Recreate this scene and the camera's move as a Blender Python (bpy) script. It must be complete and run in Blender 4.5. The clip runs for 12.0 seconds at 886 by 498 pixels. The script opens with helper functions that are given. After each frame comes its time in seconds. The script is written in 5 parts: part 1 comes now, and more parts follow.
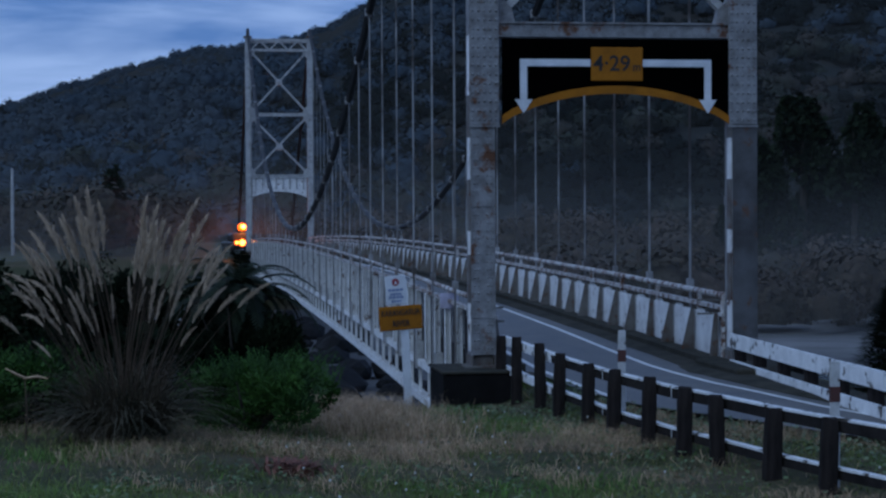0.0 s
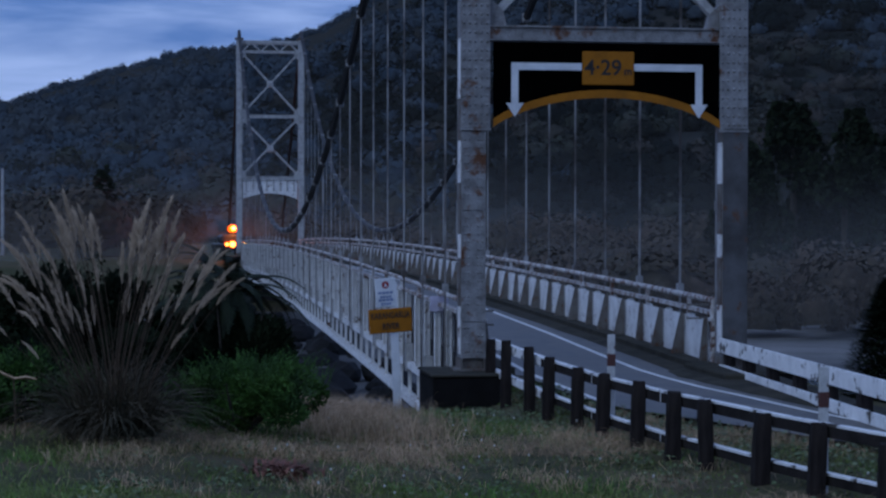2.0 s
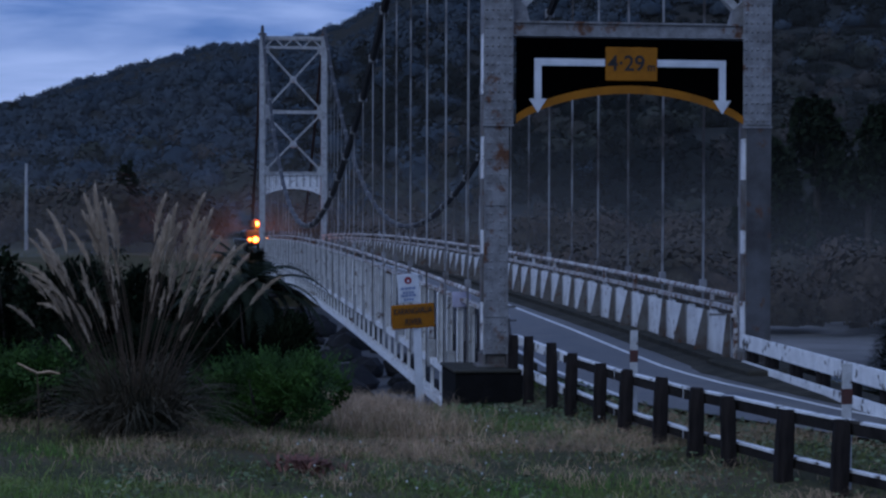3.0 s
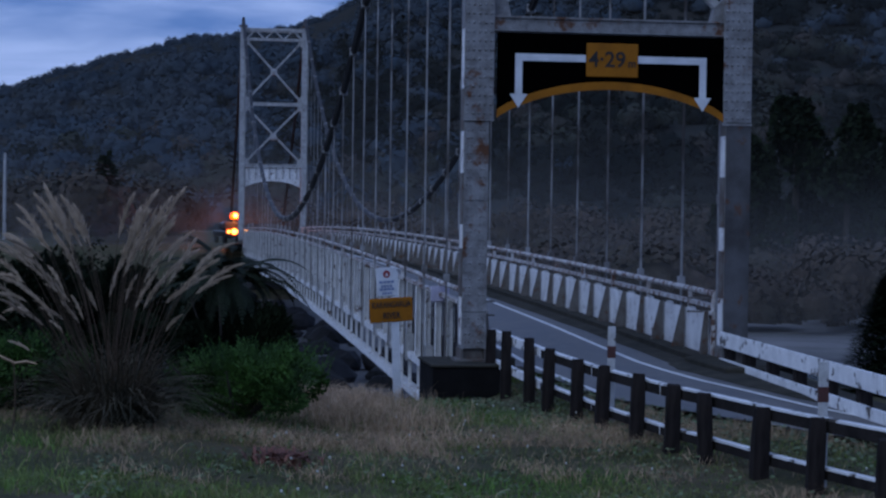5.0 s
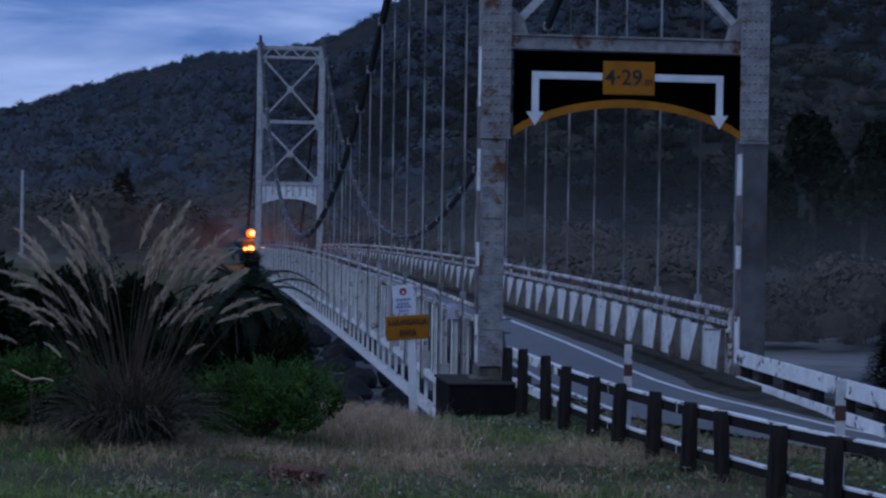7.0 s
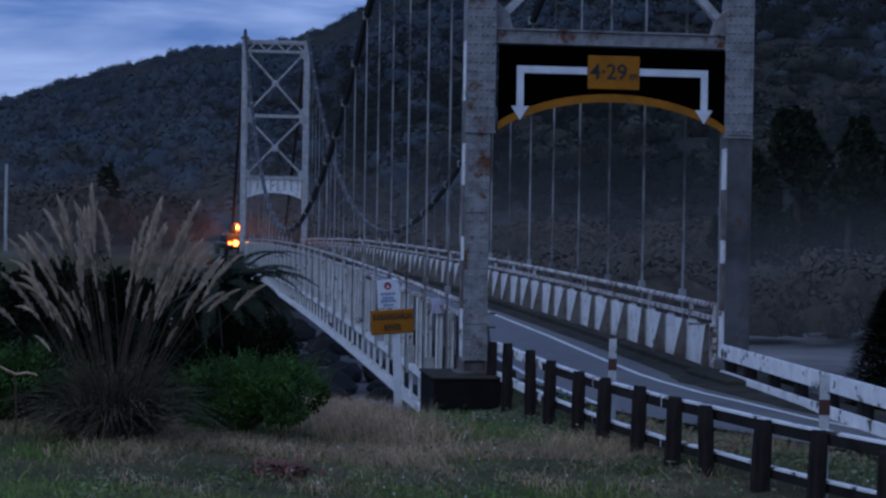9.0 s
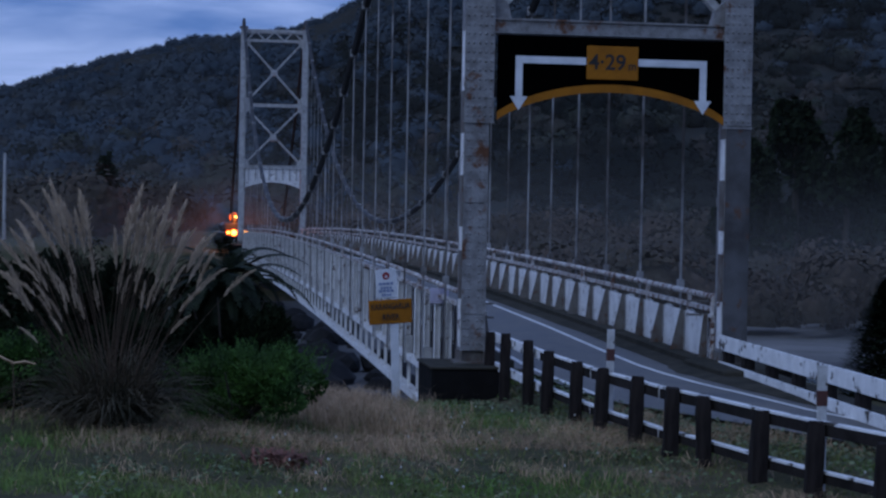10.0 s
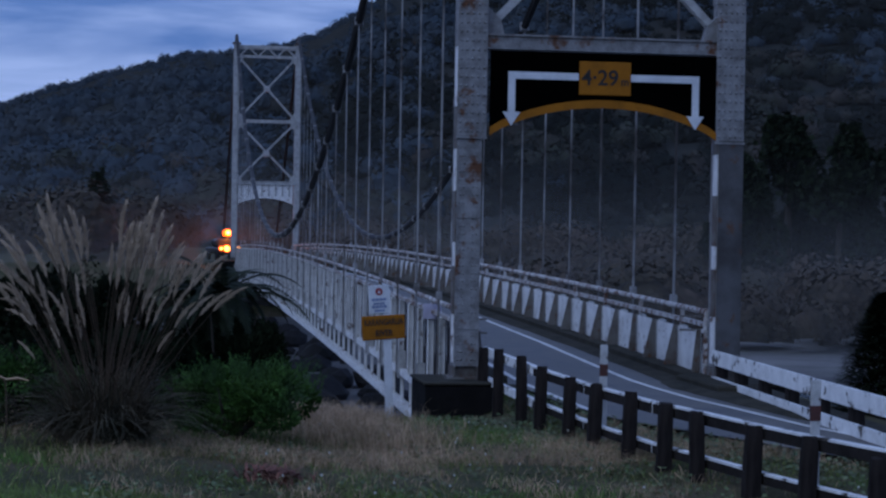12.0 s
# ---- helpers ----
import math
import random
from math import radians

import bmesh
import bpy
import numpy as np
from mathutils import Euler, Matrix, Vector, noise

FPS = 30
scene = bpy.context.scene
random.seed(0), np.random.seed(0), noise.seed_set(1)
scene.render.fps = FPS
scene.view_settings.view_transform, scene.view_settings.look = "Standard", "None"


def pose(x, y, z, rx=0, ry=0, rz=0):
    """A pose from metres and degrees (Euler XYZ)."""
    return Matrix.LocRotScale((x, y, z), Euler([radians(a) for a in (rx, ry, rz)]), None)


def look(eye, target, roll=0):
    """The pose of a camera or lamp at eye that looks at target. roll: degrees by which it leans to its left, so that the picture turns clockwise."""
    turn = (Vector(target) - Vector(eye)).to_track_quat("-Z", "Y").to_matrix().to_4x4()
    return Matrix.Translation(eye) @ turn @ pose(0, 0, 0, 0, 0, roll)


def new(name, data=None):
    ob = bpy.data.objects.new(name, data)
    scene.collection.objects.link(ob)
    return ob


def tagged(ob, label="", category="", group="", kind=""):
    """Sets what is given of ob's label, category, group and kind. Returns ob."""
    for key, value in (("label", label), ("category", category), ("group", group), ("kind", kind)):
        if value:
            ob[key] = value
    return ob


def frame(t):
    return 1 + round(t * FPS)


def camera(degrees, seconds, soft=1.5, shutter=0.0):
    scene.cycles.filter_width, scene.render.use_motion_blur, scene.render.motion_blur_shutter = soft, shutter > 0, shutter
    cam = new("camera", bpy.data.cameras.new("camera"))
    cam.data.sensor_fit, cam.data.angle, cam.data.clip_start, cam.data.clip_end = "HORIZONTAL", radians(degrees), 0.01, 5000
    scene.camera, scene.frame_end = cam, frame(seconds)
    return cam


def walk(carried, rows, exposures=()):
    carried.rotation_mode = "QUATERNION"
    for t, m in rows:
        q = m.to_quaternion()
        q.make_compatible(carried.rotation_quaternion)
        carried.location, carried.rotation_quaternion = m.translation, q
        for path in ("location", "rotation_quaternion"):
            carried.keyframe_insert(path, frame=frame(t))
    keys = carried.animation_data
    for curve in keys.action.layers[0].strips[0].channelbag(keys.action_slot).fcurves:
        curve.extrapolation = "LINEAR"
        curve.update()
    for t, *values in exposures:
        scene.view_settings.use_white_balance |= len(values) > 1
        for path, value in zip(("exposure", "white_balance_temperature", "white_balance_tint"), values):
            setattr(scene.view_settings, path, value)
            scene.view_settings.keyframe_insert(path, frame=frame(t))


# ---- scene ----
EYE = (-7.294, -31.638, 2.553)
# seconds, yaw, pitch, roll in degrees: a camera held by hand on one spot
PATH = [
    (0, -7.848, -0.911, -0.313), (0.3, -7.736, -0.805, -0.209), (0.5, -7.812, -0.639, -0.148), (0.8, -8.231, -0.597, -0.077),
    (1, -8.314, -0.523, 0.025), (1.3, -8.225, -0.592, -0.02), (1.5, -8.234, -0.643, 0.000), (1.8, -8.142, -0.641, 0.036),
    (2, -8.141, -0.822, 0.074), (2.3, -7.766, -0.787, 0.06), (2.5, -7.631, -0.787, 0.119), (2.8, -7.319, -0.741, 0.152),
    (3, -7.464, -0.952, 0.168), (3.2, -7.853, -1.025, 0.336), (4.8, -8.236, -0.969, 0.820), (5, -8.095, -1.121, 0.809),
    (5.3, -7.814, -1.473, 0.718), (5.5, -7.680, -1.023, 0.693), (5.8, -7.830, -0.459, 0.726), (6, -7.859, -0.490, 0.756),
    (6.3, -7.807, -0.513, 0.696), (6.5, -7.667, -0.462, 0.721), (6.8, -7.502, -0.171, 0.95), (7, -7.596, -0.601, 0.878),
    (7.3, -7.806, -0.959, 0.877), (7.5, -7.800, -0.913, 0.913), (7.7, -7.981, -0.937, 0.88), (9.3, -8.096, -0.745, 0.930),
    (9.5, -8.253, -0.853, 0.967), (9.8, -8.328, -1.062, 0.95), (10, -8.109, -1.061, 1.065), (10.3, -8.201, -0.728, 1.12),
    (10.5, -8.429, -0.654, 1.074), (10.8, -8.727, -0.672, 1.1), (11, -8.689, -0.928, 1.023), (11.3, -8.102, -0.954, 0.958),
    (11.5, -8.238, -0.704, 0.923), (11.8, -8.548, -0.475, 0.92), (12, -8.309, -0.591, 0.983)]
cam = camera(26.0, 12.0, soft=2.4)
walk(cam, [(t, pose(*EYE, 90 + p, 0, y) @ pose(0, 0, 0, 0, 0, r)) for t, y, p, r in PATH], exposures=[(0, 0.02, 6500, 10), (1.2, 0.02, 6500, 11), (2.5, 0.0, 6500, 20), (5, 0.02, 6500, 20), (6, 0.04, 6500, 20), (7.2, 0.01, 6500, 20), (9.5, -0.02, 6500, 20), (12, -0.02, 6500, 20)])

# ---- light: dusk under a broken overcast ----
world = bpy.data.worlds.new("dusk_sky")
scene.world = world
world.use_nodes = True
wn, wl = world.node_tree.nodes, world.node_tree.links
wn.clear()


def wnode(kind, **values):
    n = wn.new(kind)
    for key, value in values.items():
        n.inputs[key].default_value = value
    return n


w_out, w_bg = wn.new("ShaderNodeOutputWorld"), wn.new("ShaderNodeBackground")
sky = wn.new("ShaderNodeTexSky")
sky.sky_type, sky.sun_disc = "NISHITA", False
sky.sun_elevation, sky.sun_rotation = radians(4), radians(-60)
sky.air_density, sky.dust_density, sky.ozone_density = 1.0, 0.6, 4.0
w_co, w_map, w_noise = wn.new("ShaderNodeTexCoord"), wn.new("ShaderNodeMapping"), wnode("ShaderNodeTexNoise", Scale=2.2, Detail=6.0, Roughness=0.55, Distortion=0.4)
w_map.inputs["Scale"].default_value = (1.6, 1.6, 11.0)
w_map.inputs["Location"].default_value = (0.35, 0.2, 0.3)
w_ramp, w_mix = wn.new("ShaderNodeValToRGB"), wn.new("ShaderNodeMixRGB")
w_ramp.color_ramp.elements[0].position, w_ramp.color_ramp.elements[1].position = 0.40, 0.64
w_ramp.color_ramp.elements[0].color = (0.62, 1.45, 3.85, 1)
w_ramp.color_ramp.elements[1].color = (2.7, 3.95, 6.9, 1)
w_mix.inputs[0].default_value = 0.85
wl.new(w_co.outputs["Generated"], w_map.inputs["Vector"])
wl.new(w_map.outputs["Vector"], w_noise.inputs["Vector"])
wl.new(w_noise.outputs["Fac"], w_ramp.inputs["Fac"])
wl.new(sky.outputs["Color"], w_mix.inputs[1])
wl.new(w_ramp.outputs["Color"], w_mix.inputs[2])
wl.new(w_mix.outputs["Color"], w_bg.inputs["Color"])
w_bg.inputs["Strength"].default_value = 0.14
wl.new(w_bg.outputs["Background"], w_out.inputs["Surface"])

sun = new("sun", bpy.data.lights.new("sun", "SUN"))
sun.data.energy, sun.data.angle, sun.data.color = 1.0, radians(70), (0.62, 0.82, 1.0)
sun.matrix_world = look((-50, -60, 65), (0, 0, 0))


# ---- materials ----
def mat(name, base, other=None, scale=6.0, rough=0.7, metal=0.0, low=0.4, high=0.65, bump=0.15, fine=60.0, stretch=(1, 1, 1), stain=None, stain_at=(0.62, 0.72), stain_scale=2.0, vary=0.0, gloss=0.35, emit=0.0, glow=None):
    m = bpy.data.materials.new(name)
    m.use_nodes = True
    n, l = m.node_tree.nodes, m.node_tree.links
    b = n["Principled BSDF"]
    b.inputs["Roughness"].default_value, b.inputs["Metallic"].default_value = rough, metal
    b.inputs["Specular IOR Level"].default_value = gloss
    other = other or tuple(0.72 * c for c in base)
    co, mp = n.new("ShaderNodeTexCoord"), n.new("ShaderNodeMapping")
    mp.inputs["Scale"].default_value = stretch
    l.new(co.outputs["Object"], mp.inputs["Vector"])

    def noise_at(sc, detail):
        t = n.new("ShaderNodeTexNoise")
        t.inputs["Scale"].default_value, t.inputs["Detail"].default_value, t.inputs["Roughness"].default_value = sc, detail, 0.6
        l.new(mp.outputs["Vector"], t.inputs["Vector"])
        return t

    def ramp(source, lo, hi, c0, c1):
        r = n.new("ShaderNodeValToRGB")
        r.color_ramp.elements[0].position, r.color_ramp.elements[1].position = lo, hi
        r.color_ramp.elements[0].color, r.color_ramp.elements[1].color = (*c0, 1), (*c1, 1)
        l.new(source, r.inputs["Fac"])
        return r

    big, small = noise_at(scale, 5), noise_at(fine, 3)
    colour = ramp(big.outputs["Fac"], low, high, base, other).outputs["Color"]
    if stain:
        where = ramp(noise_at(stain_scale, 7).outputs["Fac"], *stain_at, (0, 0, 0), (1, 1, 1))
        mix = n.new("ShaderNodeMixRGB")
        l.new(where.outputs["Color"], mix.inputs[0])
        l.new(colour, mix.inputs[1])
        mix.inputs[2].default_value = (*stain, 1)
        colour = mix.outputs["Color"]
    grain = n.new("ShaderNodeMixRGB")
    grain.blend_type = "MULTIPLY"
    grain.inputs[0].default_value = 1.0
    l.new(colour, grain.inputs[1])
    l.new(ramp(small.outputs["Fac"], 0.3, 0.7, (0.78,) * 3, (1.0,) * 3).outputs["Color"], grain.inputs[2])
    colour = grain.outputs["Color"]
    if vary:
        info, hsv, mr = n.new("ShaderNodeNewGeometry"), n.new("ShaderNodeHueSaturation"), n.new("ShaderNodeMapRange")
        mr.inputs["To Min"].default_value, mr.inputs["To Max"].default_value = 1 - vary, 1 + vary
        l.new(info.outputs["Random Per Island"], mr.inputs["Value"])
        l.new(mr.outputs["Result"], hsv.inputs["Value"])
        l.new(colour, hsv.inputs["Color"])
        colour = hsv.outputs["Color"]
    l.new(colour, b.inputs["Base Color"])
    if bump:
        bp = n.new("ShaderNodeBump")
        bp.inputs["Strength"].default_value, bp.inputs["Distance"].default_value = bump, 0.02
        l.new(small.outputs["Fac"], bp.inputs["Height"])
        l.new(bp.outputs["Normal"], b.inputs["Normal"])
    if emit:
        b.inputs["Emission Color"].default_value, b.inputs["Emission Strength"].default_value = (*(glow or base), 1), emit
    return m


RUST = (0.11, 0.045, 0.022)
M_WHITE = mat("weathered_white_paint", (0.84, 0.84, 0.84), (0.56, 0.55, 0.55), 3.0, 0.55, low=0.38, high=0.74, stain=RUST, stain_at=(0.59, 0.66), stain_scale=5.0)
M_PANEL = mat("dark_outer_panel_paint", (0.06, 0.06, 0.066), (0.03, 0.028, 0.028), 2.5, 1.0, stain=RUST, stain_at=(0.60, 0.68), stain_scale=4.0, gloss=0.0)
M_TOWER = mat("riveted_grey_white_steel", (0.42, 0.42, 0.42), (0.26, 0.26, 0.26), 4.0, 0.55, stain=RUST, stain_at=(0.62, 0.72), stain_scale=3.0, fine=40)
M_RUSTY = mat("rust_streaked_rail_paint", (0.60, 0.59, 0.58), (0.36, 0.31, 0.28), 4.0, 0.65, stain=RUST, stain_at=(0.50, 0.58), stain_scale=5.0)
M_GRIME_SHADE = mat("grimy_shaded_steel", (0.16, 0.15, 0.14), (0.09, 0.07, 0.06), 3.0, 0.75, stain=RUST, stain_at=(0.58, 0.66), stain_scale=6)
M_POSTPAINT = mat("riveted_weathered_grey_paint", (0.25, 0.25, 0.255), (0.14, 0.135, 0.135), 5.0, 0.6, stain=RUST, stain_at=(0.58, 0.66), stain_scale=2.6, fine=30, bump=0.3, gloss=0.25)
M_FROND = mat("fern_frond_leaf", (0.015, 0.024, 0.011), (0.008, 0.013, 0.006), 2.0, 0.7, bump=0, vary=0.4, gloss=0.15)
M_POST_SHADE = mat("shaded_rusty_post_paint", (0.10, 0.10, 0.105), (0.045, 0.042, 0.042), 1.2, 0.7, stain=RUST, stain_at=(0.58, 0.68), stain_scale=3.0, gloss=0.2)
M_CABLE = mat("dark_wire_rope", (0.03, 0.028, 0.028), (0.015, 0.015, 0.015), 8.0, 0.55, gloss=0.3)
M_HANGER = mat("pale_hanger_rod", (0.30, 0.30, 0.305), (0.07, 0.06, 0.055), 0.7, 0.7, low=0.42, high=0.6, gloss=0.2)
M_CLAMP = mat("pale_clamp_paint", (0.3, 0.3, 0.3), (0.16, 0.155, 0.15), 4.0, 0.6)
M_DECK = mat("damp_deck_seal", (0.125, 0.117, 0.108), (0.085, 0.088, 0.092), 2.0, 0.6, fine=90, bump=0.25, gloss=0.4)
M_ROAD = mat("damp_chipseal_road", (0.125, 0.117, 0.108), (0.08, 0.082, 0.085), 0.8, 0.6, fine=70, bump=0.25, gloss=0.4)
M_KERB = mat("mossy_dark_kerb", (0.055, 0.050, 0.040), (0.028, 0.028, 0.022), 2.0, 0.95, fine=40, gloss=0.1)
M_LINE = mat("road_line_paint", (0.75, 0.75, 0.74), (0.5, 0.5, 0.5), 3.0, 0.6, low=0.45, high=0.8)
M_CONC = mat("damp_dark_concrete", (0.014, 0.013, 0.013), (0.007, 0.007, 0.007), 1.5, 0.95, fine=30, bump=0.4, gloss=0.08)
M_BLACK = mat("black_sign_board", (0.0015, 0.0015, 0.0015), (0.001, 0.001, 0.001), 2.0, 1.0, bump=0.02, gloss=0.0)
M_ORANGE = mat("amber_sign_face", (0.34, 0.12, 0.008), (0.25, 0.088, 0.007), 3.0, 0.7, bump=0.02, gloss=0.15)
M_SIGNWHITE = mat("white_sign_face", (0.64, 0.66, 0.69), (0.52, 0.54, 0.57), 3.0, 0.5, bump=0.02)
M_INK = mat("dark_sign_lettering", (0.02, 0.018, 0.016), None, 3.0, 0.6, bump=0)
M_RED = mat("red_sign_mark", (0.30, 0.02, 0.03), None, 3.0, 0.6, bump=0)
M_BLUEPLATE = mat("pale_violet_plate", (0.5, 0.48, 0.62), None, 3.0, 0.6, bump=0)
M_MARKER = mat("dull_marker_paint", (0.5, 0.5, 0.5), (0.34, 0.34, 0.33), 6.0, 0.7, stain=(0.08, 0.05, 0.04), stain_at=(0.6, 0.68), stain_scale=9)
M_BAND = mat("faded_red_band", (0.10, 0.03, 0.025), (0.06, 0.03, 0.025), 6.0, 0.8, bump=0)
M_BLUE = mat("blue_grey_sign_bars", (0.2, 0.26, 0.42), None, 3.0, 0.5, bump=0)
M_POST = mat("dark_weathered_timber", (0.030, 0.024, 0.022), (0.012, 0.010, 0.010), 3.0, 0.95, fine=25, stretch=(4, 4, 0.6), bump=0.5, gloss=0.1)
M_BOARD = mat("flaking_white_board_paint", (0.88, 0.88, 0.88), (0.72, 0.72, 0.72), 4.0, 0.6, stain=(0.07, 0.06, 0.05), stain_at=(0.57, 0.61), stain_scale=3.5)
M_BAREBACK = mat("bare_board_back", (0.03, 0.025, 0.023), (0.014, 0.012, 0.011), 3.0, 0.95, fine=25, bump=0.4, gloss=0.1)
M_GROUND = mat("rough_grass_ground", (0.05, 0.052, 0.025), (0.10, 0.08, 0.05), 0.7, 0.95, fine=18, bump=0.5, gloss=0.1)
M_BLADE = mat("green_meadow_blade", (0.088, 0.19, 0.03), (0.16, 0.18, 0.05), 0.6, 0.8, low=0.40, high=0.60, bump=0, vary=0.5)
M_STRAW = mat("dry_straw_blade", (0.55, 0.37, 0.235), (0.31, 0.22, 0.135), 0.7, 0.85, low=0.40, high=0.62, bump=0, vary=0.45, gloss=0.15)
M_TURF = mat("short_turf_blade", (0.088, 0.128, 0.034), (0.20, 0.15, 0.065), 0.5, 0.85, low=0.50, high=0.70, bump=0, vary=0.5, gloss=0.15)
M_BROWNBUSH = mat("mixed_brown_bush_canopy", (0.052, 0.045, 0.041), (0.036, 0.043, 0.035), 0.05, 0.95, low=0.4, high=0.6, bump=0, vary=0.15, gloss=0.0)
M_CLOVER = mat("clover_leaf", (0.075, 0.115, 0.045), (0.14, 0.165, 0.08), 2.0, 0.7, bump=0, vary=0.5)
M_PETAL = mat("white_clover_head", (0.6, 0.6, 0.55), None, 2.0, 0.8, bump=0)
M_TUSSOCK = mat("tussock_blade", (0.115, 0.092, 0.062), (0.036, 0.038, 0.024), 3.0, 0.8, bump=0, vary=0.5, gloss=0.1)
M_STALK = mat("dry_flower_stalk", (0.09, 0.062, 0.042), (0.05, 0.035, 0.025), 2.0, 0.8, bump=0, gloss=0.1)
M_PLUME = mat("silvery_buff_plume", (0.54, 0.42, 0.31), (0.37, 0.275, 0.195), 3.0, 0.9, bump=0, vary=0.3, gloss=0.1)
M_SHRUB = mat("green_shrub_leaf", (0.048, 0.118, 0.02), (0.016, 0.042, 0.008), 2.5, 0.7, bump=0, vary=0.5, gloss=0.2)
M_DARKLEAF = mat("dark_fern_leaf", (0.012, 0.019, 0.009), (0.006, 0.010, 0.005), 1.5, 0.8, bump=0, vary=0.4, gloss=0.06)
M_BARK = mat("dark_bark", (0.05, 0.04, 0.03), (0.03, 0.025, 0.02), 4.0, 0.95, bump=0.4)
# Distance haze and shade over the hill are put into these two colours.
M_FOREST = mat("haze_blue_bush_canopy", (0.036, 0.055, 0.074), (0.054, 0.066, 0.076), 0.05, 0.95, low=0.4, high=0.62, bump=0, vary=0.08, gloss=0.0)
M_FOREST_DARK = mat("shaded_bush_canopy", (0.010, 0.014, 0.014), (0.020, 0.022, 0.020), 0.08, 0.95, low=0.4, high=0.62, bump=0, vary=0.08, gloss=0.0)
M_SCRUB = mat("brown_riverside_scrub", (0.075, 0.056, 0.045), (0.036, 0.035, 0.025), 0.10, 0.9, bump=0, vary=0.25, gloss=0.1)
M_HILL = mat("forested_hillside", (0.026, 0.030, 0.030), (0.038, 0.036, 0.032), 0.03, 0.95, fine=0.4, bump=0.3, gloss=0.0)
M_GRAVEL = mat("river_gravel", (0.2, 0.19, 0.18), (0.06, 0.058, 0.056), 0.05, 0.9, fine=3.0, bump=0.5)
M_STONE = mat("river_boulder", (0.022, 0.021, 0.022), (0.010, 0.010, 0.010), 1.5, 0.85, fine=12, bump=0.3, vary=0.3)
M_WATER = mat("grey_river_water", (0.10, 0.12, 0.13), (0.08, 0.1, 0.11), 0.2, 0.15, fine=1.5, bump=0.3)
M_TRUCK = mat("dark_truck_paint", (0.03, 0.032, 0.036), None, 2.0, 0.4, bump=0)
M_GLASSY = mat("dark_windscreen", (0.02, 0.022, 0.025), None, 2.0, 0.1, bump=0, gloss=0.5)
M_RUBBER = mat("tyre_rubber", (0.02, 0.02, 0.02), None, 5.0, 0.9)
M_AMBER = mat("lit_amber_lens_and_halo", (0.9, 0.25, 0.02), None, 2.0, 0.3, bump=0, emit=2.2, glow=(1.0, 0.11, 0.004))
M_CORE = mat("lit_beacon_bulb", (0.9, 0.4, 0.05), None, 2.0, 0.3, bump=0, emit=14.0, glow=(1.0, 0.42, 0.06))
M_LAMP = mat("lit_warm_lamp_lens", (0.9, 0.4, 0.1), None, 2.0, 0.3, bump=0, emit=7.0, glow=(1.0, 0.42, 0.07))
M_BRICKRED = mat("reddish_dead_leaf", (0.22, 0.085, 0.06), (0.12, 0.055, 0.042), 3.0, 0.9, bump=0, vary=0.3)
M_POLE = mat("pale_far_pole", (0.4, 0.4, 0.4), None, 3.0, 0.8)


def mist_material(name, low, high, top):
    """Translucent sheet for river mist and air haze: mostly clear, a little white, in drifting patches that thin out
    upwards.
    """
    m = bpy.data.materials.new(name)
    m.use_nodes = True
    n, l = m.node_tree.nodes, m.node_tree.links
    n.clear()
    out, mix, clear, white = n.new("ShaderNodeOutputMaterial"), n.new("ShaderNodeMixShader"), n.new("ShaderNodeBsdfTransparent"), n.new("ShaderNodeBsdfDiffuse")
    white.inputs["Color"].default_value = (0.8, 0.8, 0.8, 1)
    co, sep, fall, cloud, times = n.new("ShaderNodeTexCoord"), n.new("ShaderNodeSeparateXYZ"), n.new("ShaderNodeMapRange"), n.new("ShaderNodeTexNoise"), n.new("ShaderNodeMath")
    cloud.inputs["Scale"].default_value, cloud.inputs["Detail"].default_value = 0.035, 4
    fall.interpolation_type = "SMOOTHERSTEP"
    for key, value in (("From Min", -5.5), ("From Max", top), ("To Min", low), ("To Max", high)):
        fall.inputs[key].default_value = value
    times.operation = "MULTIPLY"
    l.new(co.outputs["Object"], sep.inputs["Vector"])
    l.new(co.outputs["Object"], cloud.inputs["Vector"])
    l.new(sep.outputs["Z"], fall.inputs["Value"])
    l.new(fall.outputs["Result"], times.inputs[0])
    l.new(cloud.outputs["Fac"], times.inputs[1])
    l.new(times.outputs["Value"], mix.inputs["Fac"])
    l.new(clear.outputs["BSDF"], mix.inputs[1])
    l.new(white.outputs["BSDF"], mix.inputs[2])
    l.new(mix.outputs["Shader"], out.inputs["Surface"])
    return m


M_MIST = mist_material("thin_river_mist", 0.16, 0.006, 8.0)
M_HAZE = mist_material("blue_evening_haze", 0.12, 0.028, 18.0)


